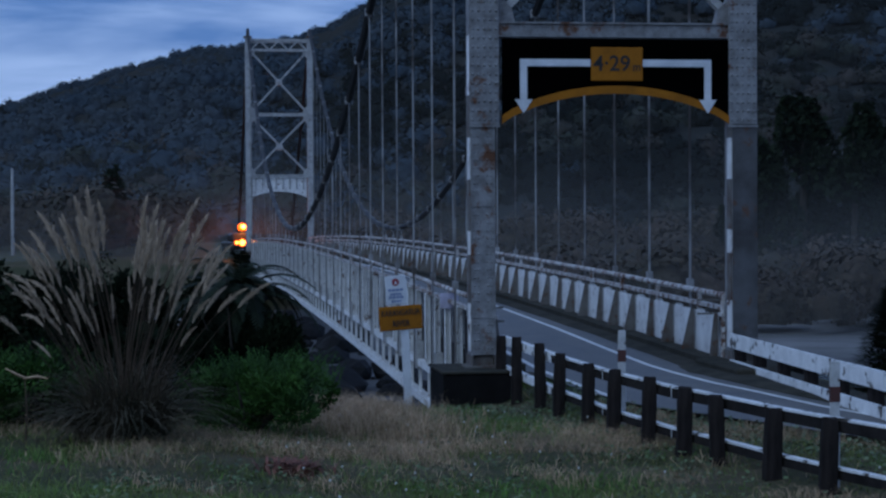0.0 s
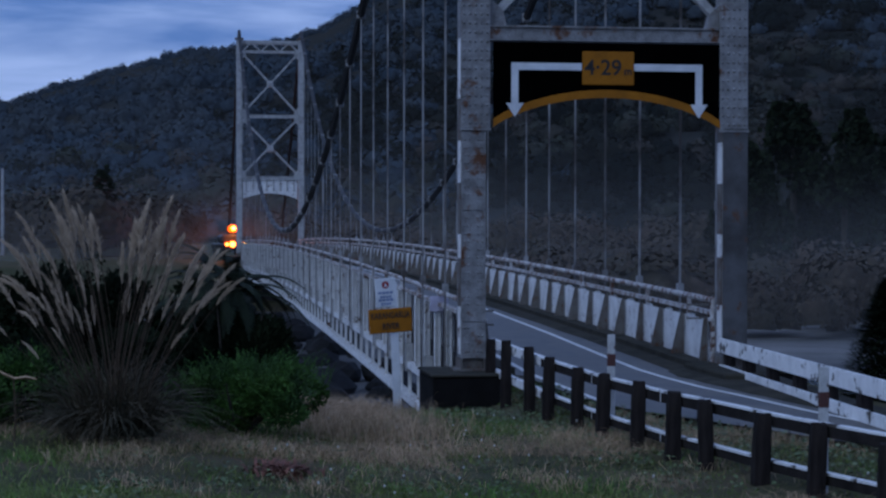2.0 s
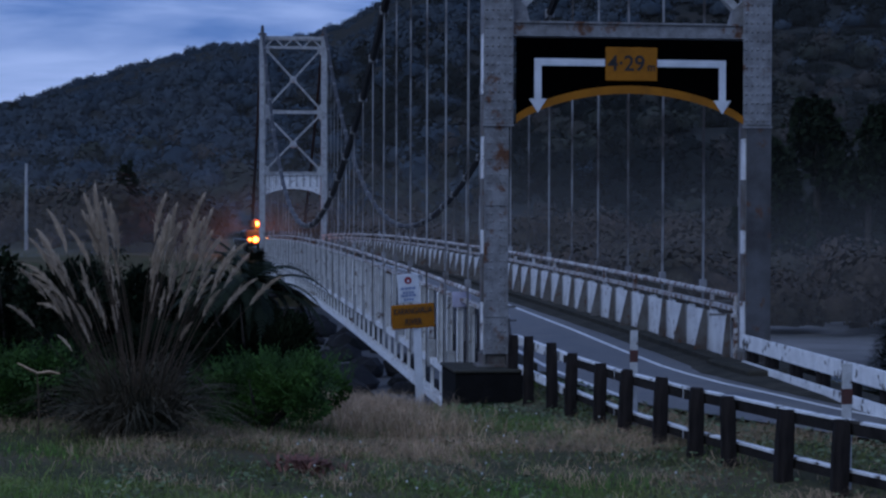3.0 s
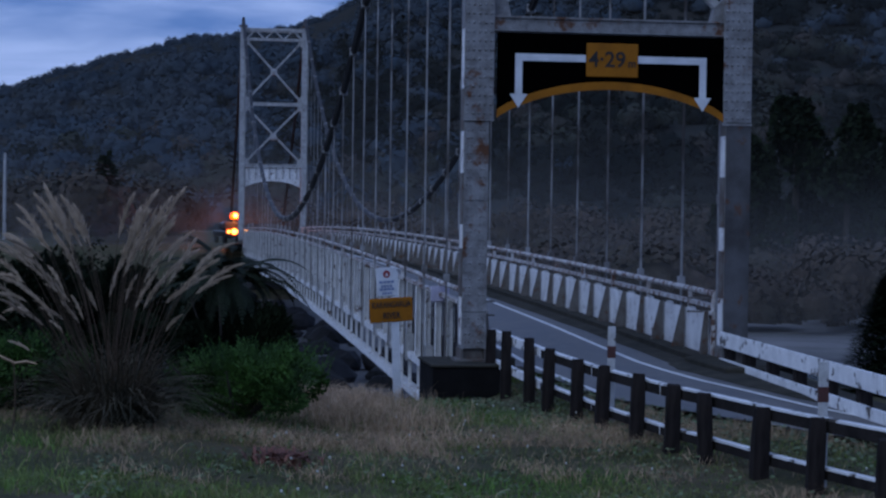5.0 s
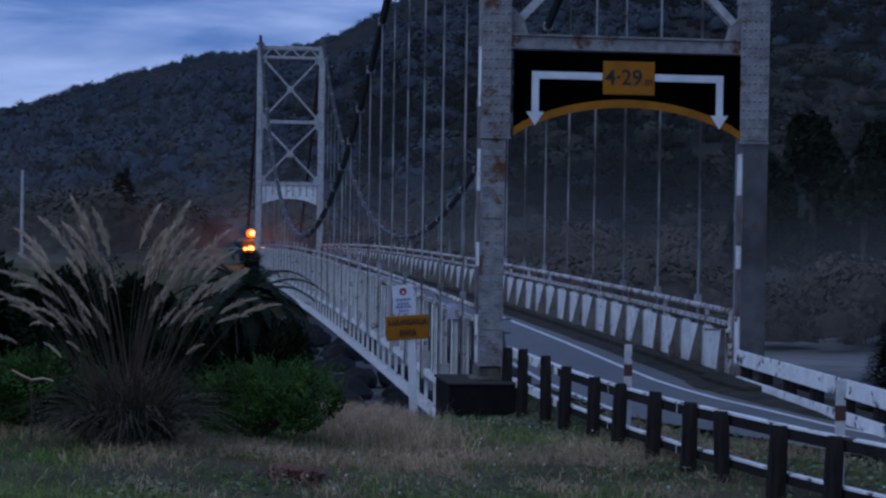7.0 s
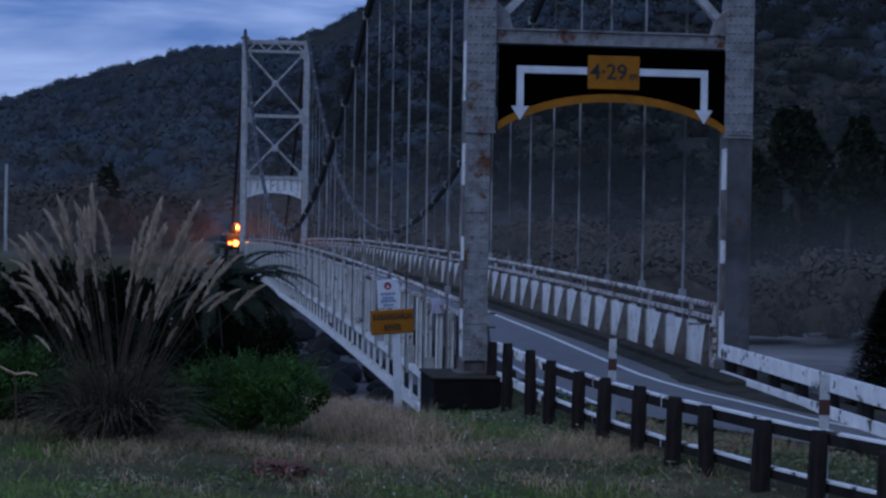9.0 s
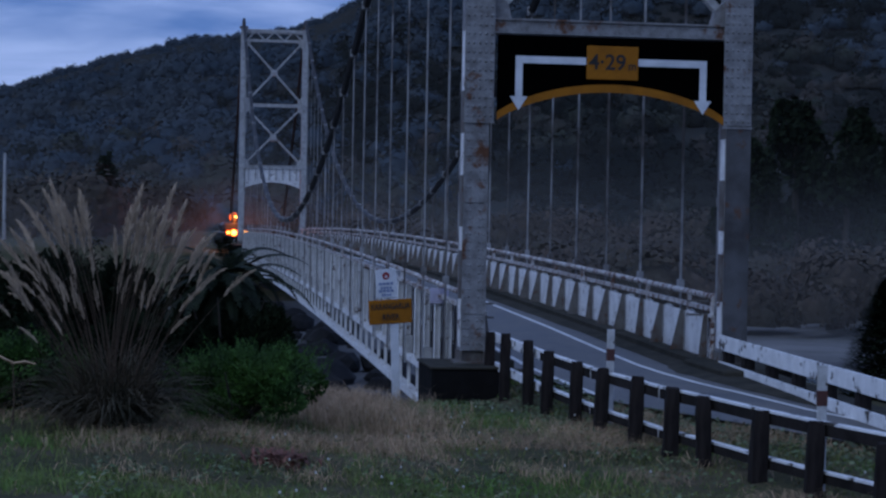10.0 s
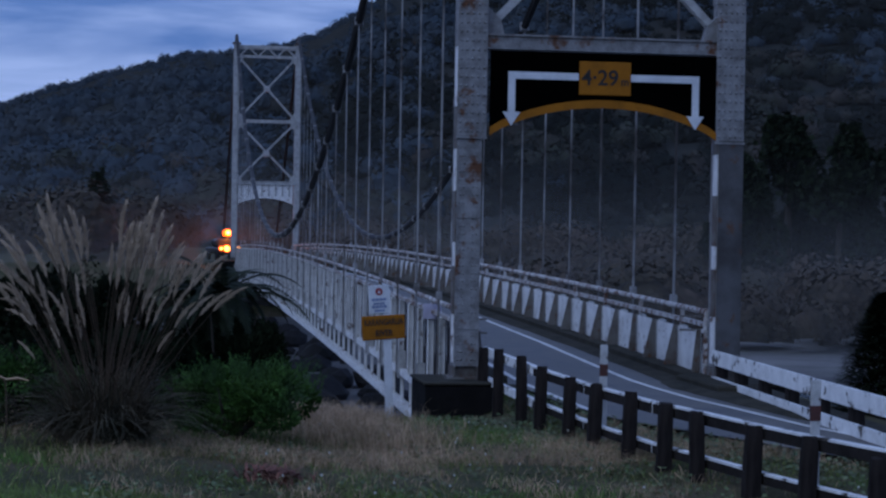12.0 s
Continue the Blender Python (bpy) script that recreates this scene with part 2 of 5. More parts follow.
# ---- builders ----
class Shape:
    """Vertices and faces gathered for one mesh."""

    def __init__(self):
        self.v, self.f, self.m = [], [], []

    def add(self, verts, faces, slot=0):
        k = len(self.v)
        self.v += [tuple(v) for v in verts]
        self.f += [tuple(k + i for i in f) for f in faces]
        self.m += [slot] * len(faces)
        return self

    def box(self, lo, hi, slot=0, bevel=0.0):
        (a, b, c), (d, e, f) = lo, hi
        if not bevel:
            return self.add([(a, b, c), (d, b, c), (d, e, c), (a, e, c), (a, b, f), (d, b, f), (d, e, f), (a, e, f)],
                            [(0, 3, 2, 1), (4, 5, 6, 7), (0, 1, 5, 4), (1, 2, 6, 5), (2, 3, 7, 6), (3, 0, 4, 7)], slot)
        bm = bmesh.new()
        bmesh.ops.create_cube(bm, size=1, matrix=Matrix.LocRotScale(((a + d) / 2, (b + e) / 2, (c + f) / 2), None, (d - a, e - b, f - c)))
        bmesh.ops.bevel(bm, geom=list(bm.edges), offset=bevel, segments=1, affect="EDGES")
        bm.verts.index_update()
        self.add([v.co for v in bm.verts], [[v.index for v in g.verts] for g in bm.faces], slot)
        bm.free()
        return self

    def beam(self, p, q, w, h, slot=0, up=(0, 0, 1)):
        """A bar from p to q, w across and h deep."""
        p, q = Vector(p), Vector(q)
        d = (q - p).normalized()
        u = Vector(up)
        if abs(d.dot(u)) > 0.98:
            u = Vector((0, 1, 0))
        s = d.cross(u).normalized()
        u = s.cross(d)
        c = [s * (w / 2 * i) + u * (h / 2 * j) for i, j in ((-1, -1), (1, -1), (1, 1), (-1, 1))]
        return self.add([p + k for k in c] + [q + k for k in c], [(0, 3, 2, 1), (4, 5, 6, 7), (0, 1, 5, 4), (1, 2, 6, 5), (2, 3, 7, 6), (3, 0, 4, 7)], slot)

    def tube(self, pts, radii, n=8, slot=0, cap=True):
        pts = [Vector(p) for p in pts]
        if isinstance(radii, (int, float)):
            radii = [radii] * len(pts)
        k = len(self.v)
        for i, p in enumerate(pts):
            d = (pts[min(i + 1, len(pts) - 1)] - pts[max(i - 1, 0)]).normalized()
            s = d.cross(Vector((0, 0, 1)) if abs(d.z) < 0.95 else Vector((0, 1, 0))).normalized()
            u = s.cross(d)
            for j in range(n):
                a = math.tau * j / n
                self.v.append(tuple(p + (s * math.cos(a) + u * math.sin(a)) * radii[i]))
        for i in range(len(pts) - 1):
            for j in range(n):
                a, b = k + i * n + j, k + i * n + (j + 1) % n
                self.f.append((a, b, b + n, a + n))
                self.m.append(slot)
        if cap:
            self.f += [tuple(k + j for j in reversed(range(n))), tuple(k + (len(pts) - 1) * n + j for j in range(n))]
            self.m += [slot, slot]
        return self

    def prism(self, outline, axis, lo, hi, slot=0):
        """An outline of 2D points pushed along an axis."""
        n = len(outline)

        def lift(p, t):
            q = list(p)
            q.insert("xyz".index(axis), t)
            return tuple(q)
        return self.add([lift(p, lo) for p in outline] + [lift(p, hi) for p in outline],
                        [tuple(range(n)), tuple(range(2 * n - 1, n - 1, -1))] + [(i, (i + 1) % n + 0, (i + 1) % n + n, i + n) for i in range(n)], slot)

    def loft(self, rings, slot=0, closed=True):
        """A skin over rings of points, capped at both ends."""
        k, n = len(self.v), len(rings[0])
        self.v += [tuple(p) for r in rings for p in r]
        for i in range(len(rings) - 1):
            for j in range(n if closed else n - 1):
                a, c = k + i * n + j, k + i * n + (j + 1) % n
                self.f.append((a, c, c + n, a + n))
                self.m.append(slot)
        self.f += [tuple(k + j for j in reversed(range(n))), tuple(k + (len(rings) - 1) * n + j for j in range(n))]
        self.m += [slot, slot]
        return self

    def mesh(self, name, *materials, smooth=False):
        me = bpy.data.meshes.new(name)
        me.from_pydata(self.v, [], self.f)
        for m in materials:
            me.materials.append(m)
        if len(materials) > 1:
            me.polygons.foreach_set("material_index", self.m)
        if smooth:
            me.polygons.foreach_set("use_smooth", [True] * len(me.polygons))
        me.update()
        bm = bmesh.new()
        bm.from_mesh(me)
        if len(bm.faces) < 20000 and not smooth:
            bmesh.ops.recalc_face_normals(bm, faces=bm.faces)
            bm.to_mesh(me)
        bm.free()
        return me


def part(name, shape, material, parent, label="", smooth=False):
    me = shape if isinstance(shape, bpy.types.Mesh) else shape.mesh(name, *(material if isinstance(material, (list, tuple)) else (material,)), smooth=smooth)
    ob = new(name, me)
    ob.parent = parent
    return tagged(ob, label) if label else ob


def thing(name, label, category, at=(0, 0, 0), group="", kind=""):
    ob = new(name)
    ob.empty_display_size = 0.2
    ob.location = at
    return tagged(ob, label, category, group, kind)


def solid(name, shape, material, label, category="", kind="", group="", smooth=False):
    return tagged(new(name, shape.mesh(name, *(material if isinstance(material, (list, tuple)) else (material,)), smooth=smooth)), label, category, group, kind)


def lettering(text, size, depth, material, m, parent, name="lettering", stretch=1.0):
    cu = bpy.data.curves.new(name, "FONT")
    cu.offset = 0.012 * size
    cu.body, cu.size, cu.extrude, cu.align_x, cu.align_y = text, size, depth, "CENTER", "CENTER"
    tmp = new(name, cu)
    me = bpy.data.meshes.new_from_object(tmp.evaluated_get(bpy.context.evaluated_depsgraph_get()))
    bpy.data.objects.remove(tmp)
    me.materials.clear()
    me.materials.append(material)
    me.transform(m @ Matrix.Diagonal((stretch, 1, 1, 1)))
    ob = new(name, me)
    ob.parent = parent
    return ob


def lerp(table, t):
    return float(np.interp(t, [a for a, _ in table], [b for _, b in table]))


# ---- plan of the bridge ----
SPAN, HALF, CLEAR = 107.88, 2.232, 1.963
PANEL, FIRST = 3.14, 3.46
BEAM_Z, ARCH_Z, TOP_Z, CHORD_Z, STRUT_Z, X_HIGH, X_LOW = 5.582, 4.124, 15.67, 14.77, 10.15, 12.48, 7.78


def deck(y):
    """Height of the cambered deck along the bridge."""
    return 0.4725 * (1 - ((y - SPAN / 2) / (SPAN / 2)) ** 2) if 0 < y < SPAN else 0.0


def cable_z(y):
    return 2.133 + 0.00487 * (y - SPAN / 2) ** 2


# rail line of the approach: y, x
RAIL_L = [(-18, 0.2), (-14.4, -0.75), (-13, -1.09), (-11.4, -1.32), (-10, -1.57), (-7.8, -1.79), (-5, -1.89), (0, -1.90)]
# left edge of the seal: y, x
SEAL = [(-60, 9), (-20, 3.4), (-13, 1.5), (-10, 0.4), (-8.5, -0.15), (-7, -0.9), (-5, -1.35), (0, -1.5)]
RAIL_R = [(-14, 1.35), (-9, 1.42), (-5.2, 1.6), (-0.4, 1.86)]


def left_ground(y):
    return lerp([(-60, 1.4), (-40, 0.9), (-30, 0.72), (-20, 0.25), (-14, -0.16), (-8, -0.16), (-4, -0.32), (0, -0.62), (3, -1.0), (8, -3.2), (14, -4.6), (90, -4.8), (98, -3.0), (104, -0.6), (118, -0.1), (4000, 0.0)], y)


def ground_z(x, y):
    """Height of the ground sheet."""
    g = left_ground(y)
    edge = lerp(RAIL_L, y) + 0.25 if y < 0 else -1.7
    right = 3.2
    road = -0.08 if y < 1 else g
    if y > 100:
        road = -0.08
    if x < edge:
        k = min(1.0, (edge - x) / 0.5)
        z = road * (1 - k) + g * k if y < 4 else g
        if y < 4:
            z += 0.1 * max(0, min(3.2, -4.5 - x))
        return z
    if x < right:
        return road
    drop = lerp([(-60, 0.0), (-20, -0.6), (-8, -2.6), (0, -3.6), (8, -4.6), (130, -4.8), (170, -2.0), (4000, 0)], y)
    k = min(1.0, (x - right) / 4.0)
    return road * (1 - k) + min(g, drop) * k


# ---- ground, river, hills ----
def make_ground():
    xs = sorted(set([round(v, 2) for v in np.concatenate([np.arange(-16, 10.01, 0.5), np.arange(-80, -16, 6), np.arange(14, 90, 6), [-2500, -1200, -600, -300, -150, 150, 300, 600, 1200, 2500]])]))
    ys = sorted(set([round(v, 2) for v in np.concatenate([np.arange(-34, 16.01, 0.5), np.arange(20, 130, 4), [-2000, -800, -300, -120, -60, -45, 150, 200, 300, 500, 900, 1600, 2500, 4000]])]))
    s = Shape()
    for y in ys:
        for x in xs:
            near = abs(x) < 60 and y < 140
            s.v.append((x, y, ground_z(x, y) + (0.06 * noise.noise((x * 0.8, y * 0.8, 3)) if near and not (-1.9 < x < 3.2) else 0)))
    n = len(xs)
    for j in range(len(ys) - 1):
        for i in range(n - 1):
            s.f.append((j * n + i, j * n + i + 1, (j + 1) * n + i + 1, (j + 1) * n + i))
            cx, cy = (xs[i] + xs[i + 1]) / 2, (ys[j] + ys[j + 1]) / 2
            s.m.append(1 if ground_z(cx, cy) < -3.4 else 0)
    solid("ground", s, (M_GROUND, M_GRAVEL), "rough grass bank falling to a stony river bed", "ground", "structure", smooth=True)


def make_river():
    s = Shape()
    for i in range(31):
        y = 8 + 36 * i / 30
        for j in range(41):
            x = -120 + 320 * j / 40
            s.v.append((x, y + 10 * math.sin(x * 0.03) + 0.05 * x, -4.52 + 0.04 * noise.noise((x * 0.3, y * 0.6, 0))))
    for i in range(30):
        for j in range(40):
            s.f.append((i * 41 + j, i * 41 + j + 1, (i + 1) * 41 + j + 1, (i + 1) * 41 + j))
            s.m.append(0)
    solid("river_water", s, M_WATER, "grey shallow river water over gravel", "river", "structure", smooth=True)


RIDGE = [(-900, 5), (-300, 17), (-130, 27.5), (-64, 39.5), (-40, 47), (-4, 57.5), (22, 60.5), (38, 64.5), (46, 67.5), (55, 74.5), (70, 84), (110, 100), (200, 135), (330, 170), (600, 200), (1200, 150)]


def hill_z(x, y):
    """Height of the bush-covered hill; its crest lies 600 m off."""
    k = (y - 190) / 410
    crest = lerp(RIDGE, EYE[0] + (x - EYE[0]) * (600 - EYE[1]) / (y - EYE[1]))
    rise = crest * max(0.0, min(1.0, k)) ** 1.15 if k < 1 else crest * max(0.0, 1 - (k - 1) * 0.9)
    return rise + 6 * noise.noise((x * 0.012, y * 0.012, 0)) * min(1, max(0, k * 2)) * (1 if k < 0.85 else max(0, (1 - k) * 6)) - 0.6


def make_hills():
    s = Shape()
    nx, ny = 120, 46
    for j in range(ny):
        y = 170 + 560 * j / (ny - 1)
        for i in range(nx):
            x = (-0.55 + 1.5 * i / (nx - 1)) * (y + 150)
            s.v.append((x, y, hill_z(x, y)))
    for j in range(ny - 1):
        for i in range(nx - 1):
            s.f.append((j * nx + i, j * nx + i + 1, (j + 1) * nx + i + 1, (j + 1) * nx + i))
            s.m.append(0)
    solid("backdrop_hill", s, M_HILL, "dark bush-covered hillside rising behind the river", "hill", "structure", smooth=True)


def clump(s, x, y, z, w, h, n, rnd, size, spire=0.0):
    """A crown of loose leaf tufts with an uneven outline."""
    for _ in range(n):
        a, r, t = rnd.random() * math.tau, rnd.random() ** 0.5, rnd.random()
        wide = w * (1 - t * spire) * (0.55 + 0.45 * math.sin(math.pi * min(1, t * 1.1 + 0.1)))
        px, py, pz = x + math.cos(a) * r * wide, y + math.sin(a) * r * wide, z + t * h
        d = Vector((rnd.uniform(-1, 1), rnd.uniform(-1, 1), rnd.uniform(-0.3, 1))).normalized()
        e = d.orthogonal().normalized() * size * rnd.uniform(0.5, 1.1)
        g = d.cross(e).normalized() * size * rnd.uniform(0.4, 0.9)
        d = d * size * 0.35
        p = Vector((px, py, pz))
        s.add([p - e, p + g * 0.8 + d, p + e, p - g], [(0, 1, 2), (0, 2, 3)])


def tufts(s, centres, widths, heights, count, size, rs):
    """Crowns of small leaf tufts for many trees at once."""
    n = len(centres)
    a, r, t = rs.rand(n, count) * math.tau, rs.rand(n, count) ** 0.5, rs.rand(n, count)
    wide = widths[:, None] * (0.5 + 0.5 * np.sin(np.pi * np.minimum(1, t * 1.05 + 0.12)))
    p = np.stack([centres[:, None, 0] + np.cos(a) * r * wide, centres[:, None, 1] + np.sin(a) * r * wide, centres[:, None, 2] + t * heights[:, None]], -1).reshape(-1, 3)
    face = np.stack([np.cos(a), np.sin(a), 0.5 + 0.9 * (t - 0.4)], -1).reshape(-1, 3) + 0.28 * rs.randn(len(p), 3)
    e = np.cross(face, rs.randn(len(p), 3))
    e /= np.linalg.norm(e, axis=1)[:, None]
    g = np.cross(e, face)
    g /= np.linalg.norm(g, axis=1)[:, None]
    k = (np.repeat(heights, count) * size * (0.5 + 0.7 * rs.rand(len(p))))[:, None]
    v = np.stack([p - e * k, p + g * k * 0.7, p + e * k, p - g * k * 0.7], 1).reshape(-1, 3)
    base = len(s.v)
    s.v += [tuple(q) for q in v.tolist()]
    s.f += [(base + 4 * i, base + 4 * i + 1, base + 4 * i + 2, base + 4 * i + 3) for i in range(len(p))]
    s.m += [0] * len(p)


def crowns(s, centres, widths, heights, leaves, size, rs):
    """Rounded uneven tree crowns with loose leaf tufts over them."""
    bm = bmesh.new()
    bmesh.ops.create_icosphere(bm, subdivisions=1, radius=0.66)
    ball = np.array([v.co[:] for v in bm.verts])
    faces = np.array([[v.index for v in f.verts] for f in bm.faces])
    bm.free()
    keep = ball[faces].mean(1)[:, 2] > -0.35
    faces = faces[keep]
    kinds = [ball * np.array([1 + 0.42 * noise.noise(Vector(q) * 1.9 + Vector((7 * k, 3, 0))) for q in ball])[:, None] for k in range(8)]
    n = len(centres)
    turn, which = rs.rand(n) * math.tau, rs.randint(0, 8, n)
    v, f = [], []
    for i in range(n):
        b, c, d = kinds[which[i]], math.cos(turn[i]), math.sin(turn[i])
        v.append(np.stack([centres[i, 0] + widths[i] * (c * b[:, 0] - d * b[:, 1]), centres[i, 1] + widths[i] * (d * b[:, 0] + c * b[:, 1]), centres[i, 2] + heights[i] * (0.45 + 0.5 * b[:, 2])], 1))
        f.append(faces + i * len(ball))
    base = len(s.v)
    s.v += [tuple(q) for q in np.concatenate(v).tolist()]
    f = (np.concatenate(f) + base).tolist()
    s.f += [tuple(q) for q in f]
    s.m += [0] * len(f)
    a, up = rs.rand(n, leaves) * math.tau, -0.25 + 1.25 * rs.rand(n, leaves)
    flat = np.sqrt(np.maximum(0, 1 - up ** 2))
    out = np.stack([np.cos(a) * flat, np.sin(a) * flat, up], -1).reshape(-1, 3)
    reach = (0.66 + 0.46 * rs.rand(len(out)) ** 1.3)[:, None]
    w, h, c = np.repeat(widths, leaves)[:, None], np.repeat(heights, leaves)[:, None], np.repeat(centres, leaves, 0)
    p = c + np.concatenate([out[:, :2] * w, out[:, 2:] * h * 0.5], 1) * reach + np.concatenate([0 * w, 0 * w, 0.45 * h], 1)
    face = out + 0.22 * rs.randn(len(p), 3)
    e = np.cross(face, rs.randn(len(p), 3))
    e /= np.linalg.norm(e, axis=1)[:, None]
    g = np.cross(e, face)
    g /= np.linalg.norm(g, axis=1)[:, None]
    k = (np.repeat(heights, leaves) * size * (0.5 + 0.8 * rs.rand(len(p))))[:, None]
    base = len(s.v)
    s.v += [tuple(q) for q in np.stack([p - e * k, p + g * k * 0.7, p + e * k, p - g * k * 0.7], 1).reshape(-1, 3).tolist()]
    s.f += [(base + 4 * i, base + 4 * i + 1, base + 4 * i + 2, base + 4 * i + 3) for i in range(len(p))]
    s.m += [0] * len(p)


def make_forest():
    rs = np.random.RandomState(5)
    n = 6200
    y = 196 + 404 * rs.rand(n) ** 0.9
    x = (-0.14 + 0.57 * rs.rand(n)) * (y + 31) - 7.3
    h = (2.6 + 3.6 * rs.rand(n) ** 2.2) * np.interp(y, [480, 580], [1.0, 0.55])
    z = np.array([hill_z(a, b) for a, b in zip(x, y)]) - 1.2
    w = h * (0.42 + 0.3 * rs.rand(n))
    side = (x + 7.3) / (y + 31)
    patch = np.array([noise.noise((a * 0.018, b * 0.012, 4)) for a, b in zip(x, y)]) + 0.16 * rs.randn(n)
    # Dark crowns grow commoner to the right, painting in that slope's shade.
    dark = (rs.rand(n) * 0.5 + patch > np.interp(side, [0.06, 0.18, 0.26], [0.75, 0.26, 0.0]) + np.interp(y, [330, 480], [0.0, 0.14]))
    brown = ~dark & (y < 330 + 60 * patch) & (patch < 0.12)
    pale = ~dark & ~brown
    for keep, material, label in ((dark, M_FOREST_DARK, "forest thickening to the right, shade put into its dark colour"), (brown, M_BROWNBUSH, "mixed brown and olive bush on the lower slope")):
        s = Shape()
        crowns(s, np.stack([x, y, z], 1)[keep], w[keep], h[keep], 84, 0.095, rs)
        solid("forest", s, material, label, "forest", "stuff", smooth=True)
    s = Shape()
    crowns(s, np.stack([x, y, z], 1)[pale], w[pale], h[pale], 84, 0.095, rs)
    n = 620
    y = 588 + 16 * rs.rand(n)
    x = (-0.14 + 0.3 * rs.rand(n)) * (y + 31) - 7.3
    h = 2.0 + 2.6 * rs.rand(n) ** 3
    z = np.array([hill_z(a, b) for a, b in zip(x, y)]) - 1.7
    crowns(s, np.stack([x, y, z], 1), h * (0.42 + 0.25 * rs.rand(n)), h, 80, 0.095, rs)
    solid("forest", s, M_FOREST, "native forest covering the hillside, distance haze put into its blue", "forest", "stuff", smooth=True)
    s = Shape()
    n = 1000
    y = 84 + 116 * rs.rand(n)
    x = (-0.2 + 0.66 * rs.rand(n)) * (y + 31) - 7.3
    keep = (np.abs(x + 0.5) > 5.5) & ((y > 114) | (x > 16))
    x, y = x[keep], y[keep]
    h = 2.2 + 4.4 * rs.rand(len(x)) ** 1.5
    z = np.array([ground_z(a, b) for a, b in zip(x, y)]) - 0.4
    crowns(s, np.stack([x, y, z], 1), h * (0.42 + 0.3 * rs.rand(len(x))), h, 360, 0.046, rs)
    solid("riverside_scrub", s, M_SCRUB, "brownish scrub along the far river bank", "scrub", "stuff", smooth=True)
    s = Shape()
    n = 260
    y = 4 + 95 * rs.rand(n)
    x = -9.5 - 0.02 * y - (0.16 * (y + 31)) * rs.rand(n)
    h = 1.2 + 1.6 * rs.rand(n)
    z = np.array([ground_z(a, b) for a, b in zip(x, y)]) * 0.62 - 0.4
    tufts(s, np.stack([x, y, z], 1), h * (0.4 + 0.3 * rs.rand(n)), h, 160, 0.05, rs)
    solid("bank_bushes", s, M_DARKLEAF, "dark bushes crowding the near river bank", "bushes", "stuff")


def make_mist():
    # Two sheets of river mist; the farthest is added for haze before the hill.
    for y, x0, x1, top in ((78, 11, 75, 7), (112, -60, 90, 40), (172, -120, 170, 110)):
        s = Shape()
        for i in range(9):
            for j in range(5):
                x = x0 + (x1 - x0) * i / 8
                s.v.append((x, y + 4 * math.sin(x * 0.05 + j), -5.5 + (top + 5.5) * j / 4))
        for i in range(8):
            for j in range(4):
                s.f.append((i * 5 + j, i * 5 + j + 5, i * 5 + j + 6, i * 5 + j + 1))
                s.m.append(0)
        solid("mist_sheet", s, M_HAZE if y > 150 else M_MIST, "added translucent sheet for river mist and distant haze", "mist", "stuff", smooth=True)


def make_far_trees():
    rnd = random.Random(9)
    for x, y, h in ((46, 135, 13), (50, 140, 18), (53.5, 136, 16), (57, 139, 13), (-13, 150, 8), (63, 146, 16), (48, 150, 15), (60, 152, 17)):
        t = thing("tree", "tall dark tree on the far river bank", "tree", (x, y, ground_z(x, y) - 0.2), "far bank trees")
        part("trunk", Shape().tube([(0, 0, 0), (0.1, 0, h * 0.5), (0, 0.1, h * 0.95)], [h * 0.025, h * 0.018, 0.03], 7), M_BARK, t)
        s = Shape()
        for _ in range(13):
            a, u = rnd.random() * math.tau, rnd.uniform(0.0, 0.78)
            r = h * 0.17 * (1.15 - u)
            clump(s, r * math.cos(a), r * math.sin(a), h * u, h * rnd.uniform(0.09, 0.17), h * rnd.uniform(0.16, 0.26), 190, rnd, h * 0.032, 0.45)
        clump(s, 0, 0, h * 0.55, h * 0.1, h * 0.46, 160, rnd, h * 0.03, 0.5)
        part("crown", s, M_DARKLEAF, t)


def make_boulders():
    rnd = random.Random(3)
    base = []
    for k in range(4):
        bm = bmesh.new()
        bmesh.ops.create_icosphere(bm, subdivisions=2, radius=1)
        for v in bm.verts:
            v.co *= 1 + 0.35 * noise.noise(v.co * 1.3 + Vector((k * 7, 0, 0)))
            v.co.z *= 0.65
        me = bpy.data.meshes.new("boulder")
        bm.to_mesh(me)
        bm.free()
        me.materials.append(M_STONE)
        base.append(me)
    for i in range(260):
        x, y = rnd.uniform(-14, 3.0), rnd.uniform(14, 100)
        ob = new("boulder", base[i % 4])
        r = rnd.uniform(0.3, 0.6) + 0.9 * rnd.random() ** 3
        ob.matrix_world = Matrix.LocRotScale((x, y, ground_z(x, y) + r * 0.2), Euler((0, 0, rnd.random() * 6)), (r, r * rnd.uniform(0.7, 1.2), r))
        tagged(ob, "grey river boulder on the stony bed", "boulder", "river boulders")


# ---- road ----
def strip(s, line, w0, w1, z, slot=0):
    """A ribbon along a line of (y, x), from w0 to w1 beside it."""
    k = len(s.v)
    for y, x in line:
        s.v += [(x + w0, y, z(y)), (x + w1, y, z(y))]
    for i in range(len(line) - 1):
        s.f.append((k + 2 * i, k + 2 * i + 1, k + 2 * i + 3, k + 2 * i + 2))
        s.m.append(slot)


